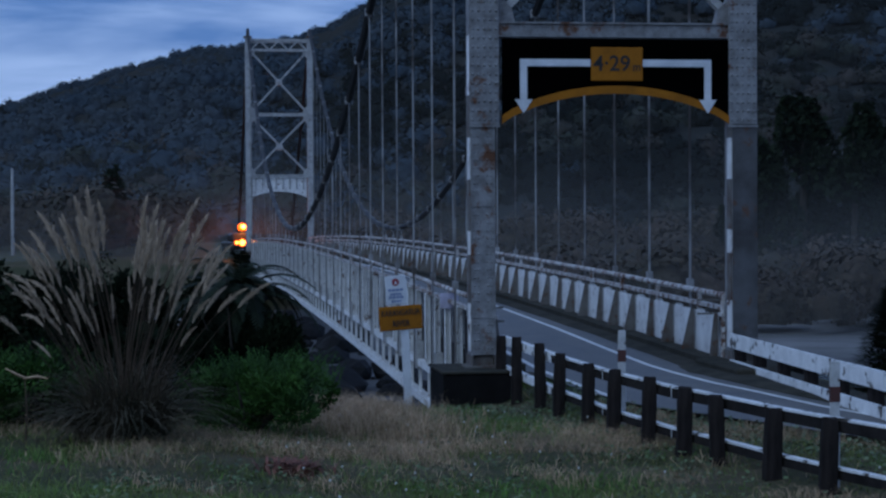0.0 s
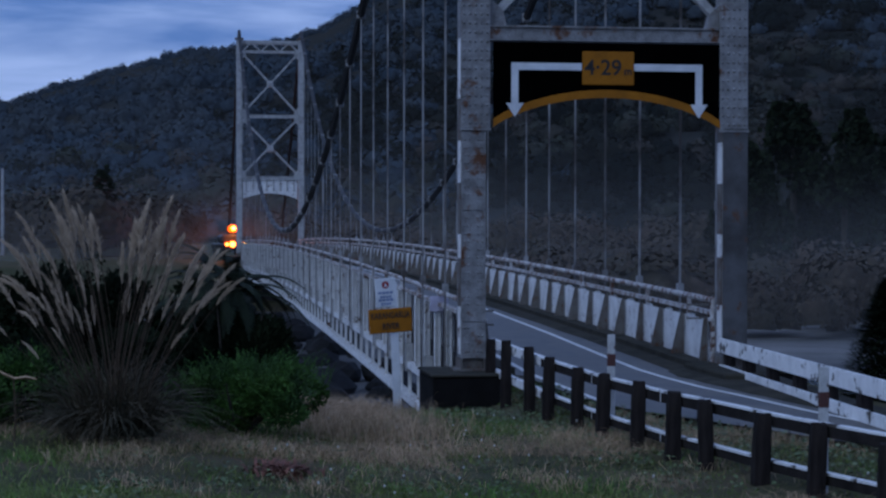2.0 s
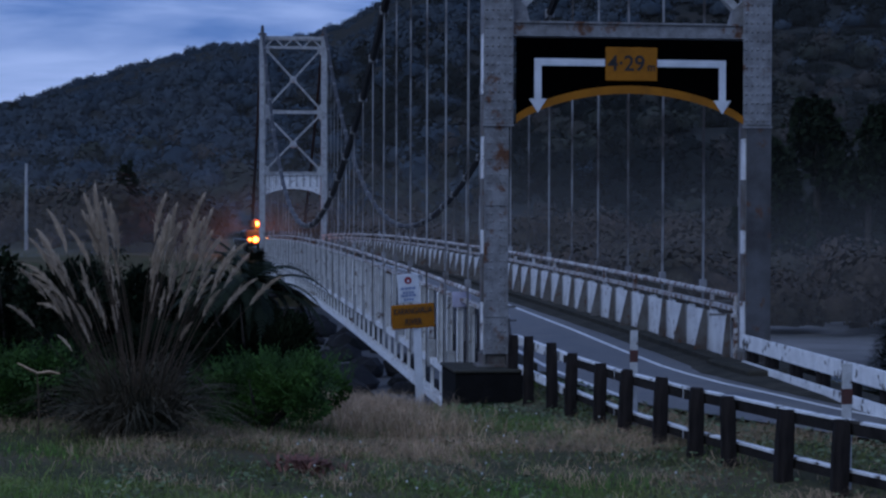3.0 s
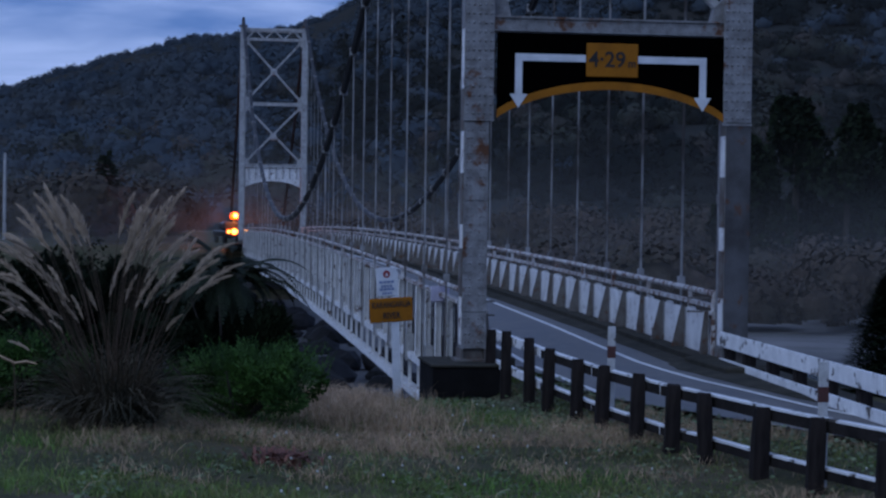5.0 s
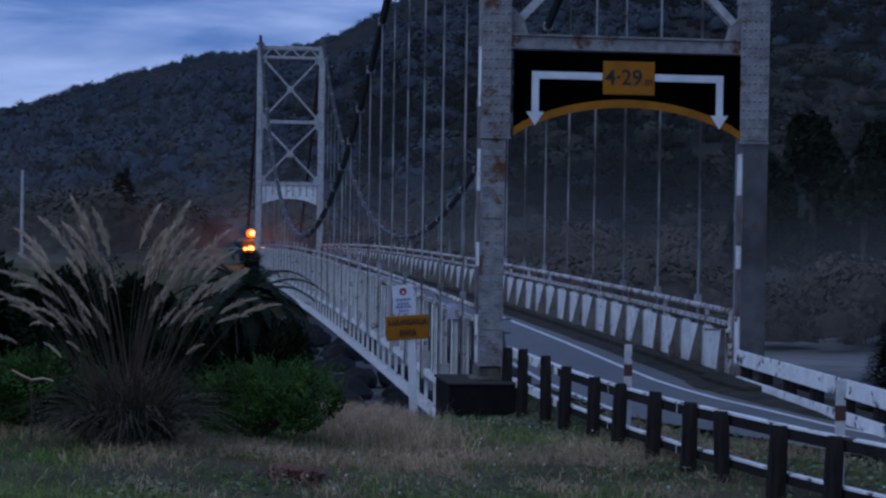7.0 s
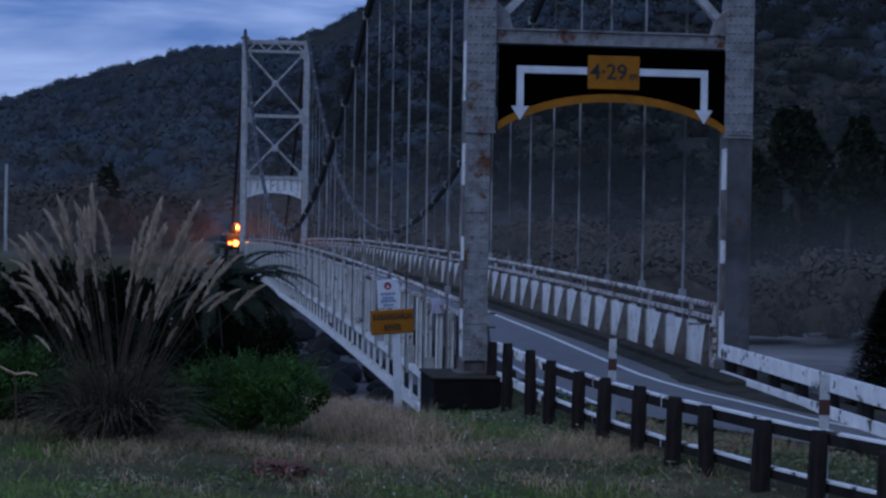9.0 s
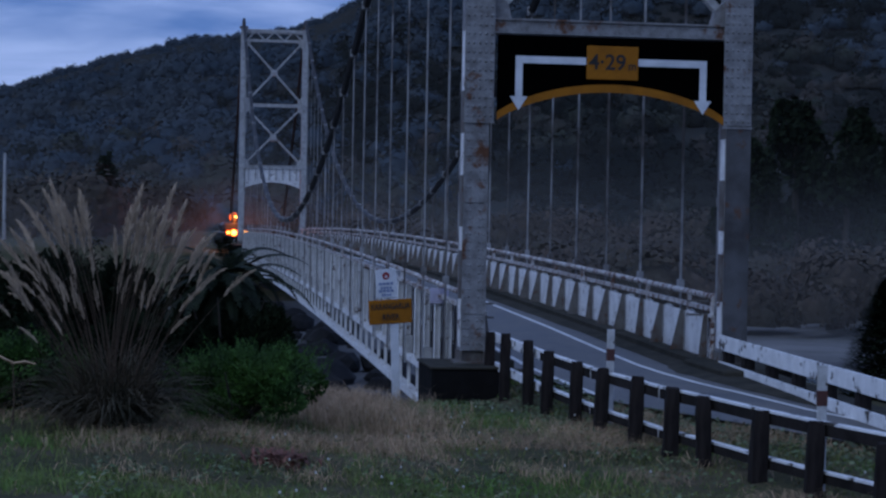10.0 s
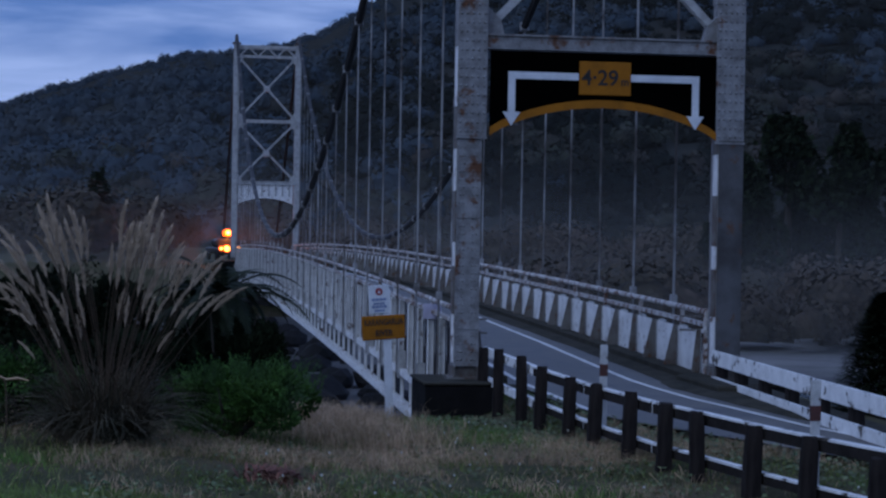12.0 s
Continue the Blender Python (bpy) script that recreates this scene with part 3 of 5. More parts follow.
def make_road():
    ys = [-60, -40, -30, -22, -18, -15, -12, -9, -6, -4, -2, -0.3]
    s = Shape()
    line = [(y, lerp(RAIL_L, y) + (0.25 * max(0, -18 - y)) + 0.25) for y in ys]
    k = len(s.v)
    for y, x in line:
        s.v += [(lerp(SEAL, y), y, 0.0), (lerp(SEAL, y) + 5 if y < -16 else 2.2, y, 0.0)]
    for i in range(len(line) - 1):
        s.f.append((k + 2 * i, k + 2 * i + 1, k + 2 * i + 3, k + 2 * i + 2))
        s.m.append(0)
    s.box((-1.9, SPAN + 0.3, -0.1), (1.9, SPAN + 80, 0.0))
    solid("road", s, M_ROAD, "grey chip-sealed single-lane approach road", "road", "structure")
    s = Shape()
    edge = [(-40, 7.6), (-22, 4.2), (-15, 2.75), (-10.5, 1.9), (-8.15, 1.5), (-6.8, 1.26), (-4.4, 1.02), (-2.9, 0.83), (-1, 0.74), (0.5, 0.70), (3.1, 0.71), (9, 0.82), (17.6, 0.91)]
    edge += [(y, min(1.15, 0.91 + 0.005 * (y - 17.6))) for y in range(22, 106, 4)]
    strip(s, edge, -0.05, 0.05, lambda y: deck(y) + 0.006)
    left = [(-5, -1.2), (-3, -1.26), (0, -1.3)] + [(y, -1.25) for y in range(4, 106, 4)]
    strip(s, left, -0.05, 0.05, lambda y: deck(y) + 0.006)
    solid("road_edge_line", s, M_LINE, "worn white painted road edge lines", "road line", "structure")


# ---- bridge ----
bridge = thing("suspension_bridge", "white-painted steel suspension bridge with rust stains over a river", "bridge")


def rivets(s, x0, x1, y, z0, z1, step=0.13, r=0.02):
    """Columns of rivet heads on a face."""
    z = z0
    while z < z1:
        for x in (x0 + 0.05, x0 + 0.12, x1 - 0.12, x1 - 0.05):
            s.add([(x - r, y, z - r), (x + r, y, z - r), (x + r, y, z + r), (x - r, y, z + r), (x, y - 0.022, z)], [(0, 1, 4), (1, 2, 4), (2, 3, 4), (3, 0, 4)])
        z += step


def make_tower(y0, near):
    side = -1 if near else 1
    name = "tower"
    tower = part(name, Shape().box((-HALF, y0 - 0.12, TOP_Z - 0.35), (HALF, y0 + 0.12, TOP_Z - 0.24)), M_TOWER, bridge, "riveted steel portal tower" if near else "white steel lattice tower")
    w, d = 0.2, 0.24
    for sx in (-1, 1):
        cx = sx * HALF - (0.062 if near else 0)
        s = Shape()
        # box column of two channels with edge angles
        s.box((cx - w, y0 - d, 0.28), (cx + w, y0 + d, TOP_Z), bevel=0.012)
        for ex in (-1, 1):
            s.box((cx + ex * w - 0.035 if ex > 0 else cx - w - 0.004, y0 - d - 0.012, 0.28), (cx + w + 0.004 if ex > 0 else cx - w + 0.035, y0 - d, TOP_Z - 0.02))
        for z in np.arange(0.9, TOP_Z, 1.85):
            s.box((cx - w - 0.012, y0 - d - 0.018, z), (cx + w + 0.012, y0 + d + 0.012, z + 0.16))
        if near:
            rivets(s, cx - w, cx + w, y0 - d, 0.4, ARCH_Z - 0.1)
        if near:
            inner, outer = cx - sx * (w + 0.075), cx + sx * (w + 0.02)
            clad = Shape().box((min(inner, outer), y0 - d - 0.034, ARCH_Z - 0.02), (max(inner, outer), y0 - d - 0.013, 8.6), bevel=0.006)
            for z in np.arange(ARCH_Z + 0.06, 8.5, 0.15):
                for k in range(5):
                    rx = min(inner, outer) + 0.05 + (abs(outer - inner) - 0.1) * k / 4
                    clad.add([(rx - 0.024, y0 - d - 0.034, z - 0.024), (rx + 0.024, y0 - d - 0.034, z - 0.024), (rx + 0.024, y0 - d - 0.034, z + 0.024), (rx - 0.024, y0 - d - 0.034, z + 0.024), (rx, y0 - d - 0.062, z)], [(0, 1, 4), (1, 2, 4), (2, 3, 4), (3, 0, 4)])
            clad.box((min(inner, outer) - 0.01, y0 - d - 0.05, ARCH_Z - 0.06), (max(inner, outer) + 0.01, y0 - d - 0.013, ARCH_Z - 0.024))
            part("splice_plate", clad, M_POSTPAINT, tower, "riveted grey-white splice plate with rust")
        post = part("tower_post", s, M_POSTPAINT if near else M_TOWER, tower, "riveted box-section steel post")
        if near and sx > 0:
            # Added thin skin: its dark colour stands for shade on the lower post.
            part("post_shade_skin", Shape().box((cx - w - 0.004, y0 - d - 0.034, 0.28), (cx + w + 0.016, y0 - d - 0.02, ARCH_Z)).box((cx + w + 0.014, y0 - d - 0.02, 0.28), (cx + w + 0.024, y0 + d, ARCH_Z)), M_POST_SHADE, tower, "added thin dark skin with rust for the shaded lower post")
        if near:
            cuts = [0.35, 1.15, 1.95, 2.35, 3.2, 3.9, 4.6, 5.6]
            for i, (za, zb) in enumerate(zip(cuts, cuts[1:])):
                part("hazard_stripe", Shape().box((cx - w - 0.02, y0 - d + 0.02, za), (cx - w - 0.005, y0 - d + 0.28, zb - 0.01)), M_GRIME_SHADE if i % 2 else M_WHITE, tower, "painted hazard stripe")
        s = Shape().box((cx - 0.3, y0 - 0.34, TOP_Z), (cx + 0.3, y0 + 0.34, TOP_Z + 0.12)).box((cx - 0.13, y0 - 0.3, TOP_Z + 0.12), (cx + 0.13, y0 + 0.3, TOP_Z + 0.42), bevel=0.05)
        part("cable_saddle", s, M_GRIME_SHADE, tower, "dark cast cable saddle")
        s = Shape().box((cx - 0.3, y0 - 0.3, 0.072), (cx + 0.3, y0 + 0.3, 0.11)).box((cx - 0.17, y0 - 0.17, 0.11), (cx + 0.17, y0 + 0.17, 0.28))
        for ex in (-1, 1):
            s.box((cx + ex * 0.2 - 0.02, y0 - 0.26, 0.11), (cx + ex * 0.2 + 0.02, y0 + 0.26, 0.28))
        part("post_foot", s, M_GRIME_SHADE, tower, "rusted steel post shoe")
    ends = HALF - w
    s = Shape().box((-ends, y0 - 0.2, BEAM_Z), (ends, y0 - 0.16, BEAM_Z + 0.2)).box((-ends, y0 + 0.16, BEAM_Z), (ends, y0 + 0.2, BEAM_Z + 0.2))
    s.box((-ends, y0 - 0.24, BEAM_Z + 0.2), (ends, y0 + 0.24, BEAM_Z + 0.23)).box((-ends, y0 - 0.24, BEAM_Z - 0.02), (ends, y0 + 0.24, BEAM_Z + 0.0))
    if near:
        for x in np.arange(-ends + 0.1, ends, 0.12):
            for z in (0.05, 0.15):
                s.add([(x - 0.015, y0 - 0.2, BEAM_Z + z - 0.015), (x + 0.015, y0 - 0.2, BEAM_Z + z - 0.015), (x + 0.015, y0 - 0.2, BEAM_Z + z + 0.015), (x - 0.015, y0 - 0.2, BEAM_Z + z + 0.015), (x, y0 - 0.213, BEAM_Z + z)], [(0, 1, 4), (1, 2, 4), (2, 3, 4), (3, 0, 4)])
    part("portal_beam", s, M_POSTPAINT if near else M_TOWER, tower)
    part("tower_strut", Shape().box((-ends, y0 - 0.13, STRUT_Z - 0.14), (ends, y0 - 0.08, STRUT_Z + 0.14)).box((-ends, y0 - 0.13, STRUT_Z + 0.1), (ends, y0 + 0.13, STRUT_Z + 0.14)), M_TOWER, tower)
    for z0, z1, zc in ((BEAM_Z + 0.3, STRUT_Z - 0.14, X_LOW), (STRUT_Z + 0.14, CHORD_Z - 0.05, X_HIGH)):
        for sx in (-1, 1):
            s = Shape()
            for e in (-1, 1):
                s.beam((-sx * ends, y0 + e * 0.07, z0), (sx * ends, y0 + e * 0.07, z1), 0.03, 0.13, up=(0, 0, 1))
            part("diagonal_brace", s, M_TOWER, tower)
        part("gusset_plate", Shape().box((-0.24, y0 - 0.1, zc - 0.24), (0.24, y0 + 0.1, zc + 0.24), bevel=0.08), M_TOWER, tower)
    for z, u in ((BEAM_Z + 0.23, 1), (STRUT_Z + 0.14, 1), (STRUT_Z - 0.14, -1), (CHORD_Z - 0.02, -1)):
        for sx in (-1, 1):
            part("corner_gusset", Shape().prism([(sx * ends, z), (sx * (ends - 0.32), z), (sx * (ends - 0.26), z + u * 0.25), (sx * ends, z + u * 0.5)], "y", y0 - 0.09, y0 + 0.09), M_POSTPAINT if near else M_TOWER, tower)
    # top lattice girder
    s = Shape()
    for e in (-1, 1):
        s.box((-ends, y0 + e * 0.15 - 0.02, CHORD_Z - 0.06), (ends, y0 + e * 0.15 + 0.02, CHORD_Z + 0.12)).box((-ends, y0 + e * 0.15 - 0.02, TOP_Z - 0.26), (ends, y0 + e * 0.15 + 0.02, TOP_Z - 0.06))
        n = 6
        for i in range(n):
            a, b = -ends + 2 * ends * i / n, -ends + 2 * ends * (i + 1) / n
            lo, hi = CHORD_Z + 0.05, TOP_Z - 0.2
            s.beam((a, y0 + e * 0.15, lo if i % 2 == 0 else hi), (b, y0 + e * 0.15, hi if i % 2 == 0 else lo), 0.03, 0.09)
    part("top_girder", s, M_TOWER, tower)
    # arched portal panel
    arc = [(-CLEAR + 2 * CLEAR * i / 24, ARCH_Z + (0.5 if near else 0.45) * (1 - (2 * i / 24 - 1) ** 2) ** 0.85) for i in range(25)]
    if near:
        face = y0 - 0.27
        arc = [(a * 0.986 - 0.034, z) for a, z in arc]
        outline = [(arc[0][0], BEAM_Z - 0.05)] + arc + [(arc[-1][0], BEAM_Z - 0.05)]
        board = part("clearance_board", Shape().prism(outline, "y", face, face + 0.03), M_BLACK, tower, "black height clearance board with an arched foot")
        part("arch_band", Shape().loft([[(a, face - 0.012, z - 0.005), (a, face - 0.002, z - 0.005), (a, face - 0.002, z + 0.13), (a, face - 0.012, z + 0.13)] for a, z in arc]), M_ORANGE, board, "amber band along the arch")
        for sx in (-1, 1):
            line = [(0.44, 5.07), (1.51, 5.07), (1.51, 4.52), (1.42, 4.52), (1.57, 4.29), (1.72, 4.52), (1.63, 4.52), (1.63, 5.19), (0.44, 5.19)]
            part("arrow", Shape().prism([(sx * a - 0.04, z) for a, z in line], "y", face - 0.026, face - 0.014), M_SIGNWHITE, board, "white bent arrow pointing down")
        plate = part("height_plate", Shape().box((-0.47, face - 0.04, 4.83), (0.41, face - 0.012, 5.39), bevel=0.01), M_ORANGE, board, "amber height plate")
        up = pose(-0.12, face - 0.044, 5.11, 90)
        lettering("4·29", 0.36, 0.003, M_INK, up, board, stretch=1.0)
        lettering("m", 0.2, 0.003, M_INK, pose(0.305, face - 0.044, 5.06, 90), board, stretch=0.9)
    else:
        face = y0 - 0.1
        outline = [(-CLEAR, BEAM_Z)] + arc + [(CLEAR, BEAM_Z)]
        panel = part("portal_panel", Shape().prism(outline, "y", face, face + 0.04), M_WHITE, tower, "white arched portal panel")
        for i in range(8):
            x = -CLEAR + 2 * CLEAR * (i + 0.5) / 8
            part("panel_rib", Shape().box((x - 0.05, face - 0.12, ARCH_Z + 0.6), (x + 0.05, face, BEAM_Z)), M_TOWER, panel)
    return tower


def make_cables():
    for sx in (-1, 1):
        x = sx * HALF
        ys = list(np.linspace(0.0, SPAN, 73))
        main = [(x, y, cable_z(y)) for y in ys]
        s = Shape()
        back, ahead = [(x, -27, 0.2), (x, -12, 8.6)], [(x, SPAN + 12, 8.6), (x, SPAN + 27, 0.0)]
        cable = part("main_cable", s.tube(back + main + ahead, 0.075, 8), M_CABLE, bridge, "dark multi-strand suspension cable")
        for j in range(6):
            a = math.tau * j / 6
            part("cable_strand", Shape().tube([(px + 0.07 * math.cos(a), py, pz + 0.07 * math.sin(a)) for px, py, pz in back + main + ahead], 0.04, 6), M_CABLE, cable)
        for k in range(34):
            y = FIRST + PANEL * k
            if y > SPAN - 2:
                break
            z = cable_z(y)
            part("cable_clamp", Shape().beam((x, y - 0.06, z - 0.06 * 2 * 0.00487 * (y - SPAN / 2)), (x, y + 0.06, z + 0.06 * 2 * 0.00487 * (y - SPAN / 2)), 0.225, 0.225), M_CLAMP, cable, "pale steel cable clamp")
            s = Shape()
            for e in (-0.045, 0.045):
                s.tube([(x, y + e, z), (x, y + e, deck(y) - 0.8)], 0.013, 6)
            s.box((x - 0.05, y - 0.1, deck(y) + 1.2), (x + 0.05, y + 0.1, deck(y) + 1.34))
            part("hanger", s, M_HANGER, bridge, "pale twin-rod cable hanger")


STEP = 1.526


def make_parapets():
    ys = list(np.linspace(0.6, SPAN - 0.6, 60))
    for sx in (-1, 1):
        x = sx * 2.08
        lift = 0.06 if sx > 0 else -0.03
        s = Shape()
        s.loft([[(x - 0.1, y, deck(y) - 1.52), (x + 0.1, y, deck(y) - 1.52), (x + 0.1, y, deck(y) - 1.36), (x - 0.1, y, deck(y) - 1.36)] for y in ys])
        para = part("stiffening_truss", s, M_WHITE, bridge, "white stiffening truss with rust-streaked rails")
        part("middle_chord", Shape().loft([[(x - 0.09, y, deck(y) - 0.78), (x + 0.09, y, deck(y) - 0.78), (x + 0.09, y, deck(y) - 0.64), (x - 0.09, y, deck(y) - 0.64)] for y in ys]), M_WHITE, para)
        part("deck_fascia", Shape().loft([[(x - 0.02 - sx * 0.06, y, deck(y) - 0.64), (x + 0.02 - sx * 0.06, y, deck(y) - 0.64), (x + 0.02 - sx * 0.06, y, deck(y) + 0.05), (x - 0.02 - sx * 0.06, y, deck(y) + 0.05)] for y in ys]), M_PANEL, para, "dark grey deck edge plate")
        if sx < 0:
            part("rail_plate", Shape().box((x - 0.2, 5.2, deck(5) + 0.72), (x + 0.16, 5.22, deck(5) + 1.02), bevel=0.005), M_BLUEPLATE, para, "small pale violet plate on the rail")
        s = Shape()
        s.tube([(x, y, deck(y) + 1.12 + lift) for y in ys], 0.052, 8)
        part("top_rail", s, M_RUSTY, para, "rust-streaked tubular handrail")
        s = Shape()
        s.loft([[(x - 0.05, y, deck(y) + 0.865 + lift), (x + 0.05, y, deck(y) + 0.865 + lift), (x + 0.05, y, deck(y) + 0.935 + lift), (x - 0.05, y, deck(y) + 0.935 + lift)] for y in ys])
        part("second_rail", s, M_RUSTY, para, "rust-streaked lower rail")
        part("end_post", Shape().box((x - 0.1, 0.42, -1.45), (x + 0.1, 0.56, 1.2 + lift), bevel=0.012).box((x - 0.13, 0.39, 0.84), (x + 0.13, 0.6, 0.9)), M_RUSTY, para, "rust-streaked end post of the truss")
        for zb in (1.02, 0.78):
            part("end_strap", Shape().box((x - 0.16 * sx - 0.2, 1.1, zb + lift), (x - 0.16 * sx + 0.2, 1.14, zb + 0.035 + lift)), M_GRIME_SHADE, para, "dark rusted strap")
        n = int((SPAN - 1.2) / STEP)
        for k in range(n + 1):
            y = 0.75 + STEP * k
            z = deck(y)
            if k % 2:
                part("rail_post", Shape().box((x - 0.035, y - 0.035, z + 0.86), (x + 0.035, y + 0.035, z + 1.16 + lift)), M_RUSTY, para)
            # upright with its inner bracket
            s = Shape().box((min(x - sx * 0.03, x + sx * 0.07), y - 0.02, z - 0.7), (max(x - sx * 0.03, x + sx * 0.07), y + 0.02, z + 0.86)).box((x + sx * 0.082 - 0.012, y - 0.06, z - 0.7), (x + sx * 0.082 + 0.012, y + 0.06, z + 0.84)).box((x - 0.035, y - 0.025, z - 1.4), (x + 0.035, y + 0.025, z - 0.7))
            part("truss_upright", s, M_WHITE, para)
            # Bracket colour carries both grime and the shade on its near face.
            s = Shape().prism([(x - sx * 0.1, z + 0.86), (x - sx * 0.17, z + 0.86), (x - sx * (0.36 if k % 3 else 0.26), z + 0.06), (x - sx * 0.1, z + 0.06)], "y", y - 0.05, y - 0.02)
            part("bracket", s, M_GRIME_SHADE, para, "grimy triangular bracket with shade in its dark colour")
            if k < n:
                b = y + STEP
                zb = deck(b)
                s = Shape()
                x0 = x - sx * 0.07
                s.add([(x0 - 0.01, y + 0.05, z + 0.05), (x0 - 0.01, b - 0.05, zb + 0.05), (x0 - 0.01, b - 0.05, zb + 0.84), (x0 - 0.01, y + 0.05, z + 0.84), (x0 + 0.01, y + 0.05, z + 0.05), (x0 + 0.01, b - 0.05, zb + 0.05), (x0 + 0.01, b - 0.05, zb + 0.84), (x0 + 0.01, y + 0.05, z + 0.84)],
                      [(0, 1, 2, 3), (7, 6, 5, 4), (0, 4, 5, 1), (1, 5, 6, 2), (2, 6, 7, 3), (3, 7, 4, 0)])
                # Outer face takes the dark panel colour, the other faces stay white.
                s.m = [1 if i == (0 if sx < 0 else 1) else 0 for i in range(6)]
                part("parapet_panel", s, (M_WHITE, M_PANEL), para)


def make_deck():
    ys = list(np.linspace(-0.3, SPAN + 0.3, 60))
    s = Shape().loft([[(-1.6, y, deck(y)), (1.6, y, deck(y)), (1.6, y, deck(y) - 0.25), (-1.6, y, deck(y) - 0.25)] for y in ys])
    part("deck", s, M_DECK, bridge, "dark sealed bridge deck")
    for sx in (-1, 1):
        s = Shape().loft([[(sx * 1.78 - 0.18, y, deck(y) - 0.17), (sx * 1.78 + 0.18, y, deck(y) - 0.17), (sx * 1.78 + 0.18, y, deck(y) + 0.13), (sx * 1.78 - 0.18, y, deck(y) + 0.13)] for y in ys])
        part("deck_kerb", s, M_KERB, bridge, "dark timber kerb along the deck")
    for k in range(34):
        y = FIRST + PANEL * k
        if y < SPAN:
            part("floor_beam", Shape().box((-2.2, y - 0.1, deck(y) - 0.85), (2.2, y + 0.1, deck(y) - 0.26)), M_TOWER, bridge)
    for sx in (-1, 1):
        part("plinth", Shape().box((sx * 2.42 - 0.64, -0.95, -1.7), (sx * 2.42 + 0.6, 0.8, 0.03), bevel=0.03), M_CONC, bridge, "dark damp concrete plinth")
        part("plinth_cap", Shape().box((sx * 2.42 - 0.67, -0.98, 0.03), (sx * 2.42 + 0.63, 0.83, 0.075), bevel=0.012), M_KERB, bridge, "weathered concrete cap slab")
        part("plinth", Shape().box((sx * 2.4 - 0.7, SPAN - 0.75, -2.6), (sx * 2.4 + 0.7, SPAN + 0.75, 0.0), bevel=0.04), M_CONC, bridge, "dark damp concrete plinth")
    part("abutment", Shape().box((-2.6, -0.4, -5.0), (2.6, 0.5, -0.3)), M_CONC, bridge, "concrete abutment wall")
    part("abutment", Shape().box((-2.6, SPAN - 0.5, -5.0), (2.6, SPAN + 0.6, -0.3)), M_CONC, bridge, "concrete abutment wall")


# ---- guard rails and roadside furniture ----
def worn_post(r, z0, z1, seed):
    """A square timber post with rounded, split and uneven edges."""
    rings = []
    for i in range(9):
        z = z0 + (z1 - z0) * i / 8
        grow = (1.06 - 0.08 * i / 8) * (0.86 if i == 8 else 1)
        ring = []
        for j in range(12):
            a = math.tau * (j + 0.5) / 12
            q = r * grow / max(abs(math.cos(a)), abs(math.sin(a))) ** 0.82
            q *= 1 + 0.11 * noise.noise((math.cos(a) * 1.5 + seed, math.sin(a) * 1.5, z * 2.2))
            ring.append((q * math.cos(a), q * math.sin(a), z + (0.03 * noise.noise((a, seed, 3)) if i == 8 else 0)))
        rings.append(ring)
    return Shape().loft(rings)


def make_left_rail():
    rail = thing("guard_rail", "timber guard rail with flaking white boards and dark posts", "guard rail")
    for y, top in GUARD_POSTS:
        x = lerp(RAIL_L, y) - 0.17
        g = ground_z(x - 0.3, y)
        s = worn_post(0.084, -0.5, top - g, y)
        p = part("post", s, M_POST, rail, "dark weathered square timber post")
        p.location = (x, y, g)
        p.rotation_euler = (radians(random.uniform(-1.5, 1.5)), radians(random.uniform(-2, 2)), radians(-8 + random.uniform(-5, 5)))
    cuts = [0.0, -1.6, -4.4, -7.4, -10.0, -12.6, -15.4, -18]
    for a, b in zip(cuts, cuts[1:]):
        for z0, z1 in ((0.46, 0.60), (0.0, 0.12)):
            s = Shape()
            pts = [(lerp(RAIL_L, y), y) for y in np.linspace(a - 0.01, b + 0.01, 4)]
            s.loft([[(x - 0.08, y, z0), (x, y, z0), (x, y, z1), (x - 0.08, y, z1), (x - 0.08, y, z1 - 0.025)] for x, y in pts])
            bare = not (b > -4.5 or a < -14)
            s.m = [1 if bare and k % 5 == 4 and k < 15 else 0 for k in range(len(s.f))]
            part("board", s, (M_BOARD, M_BAREBACK), rail)


GUARD_POSTS = [(-0.54, 0.62), (-2.06, 0.69), (-4.04, 0.72), (-5.32, 0.66), (-6.98, 0.64), (-8.18, 0.65), (-9.46, 0.66), (-10.52, 0.63), (-11.38, 0.61), (-12.7, 0.6), (-13.76, 0.6), (-14.88, 0.53)]


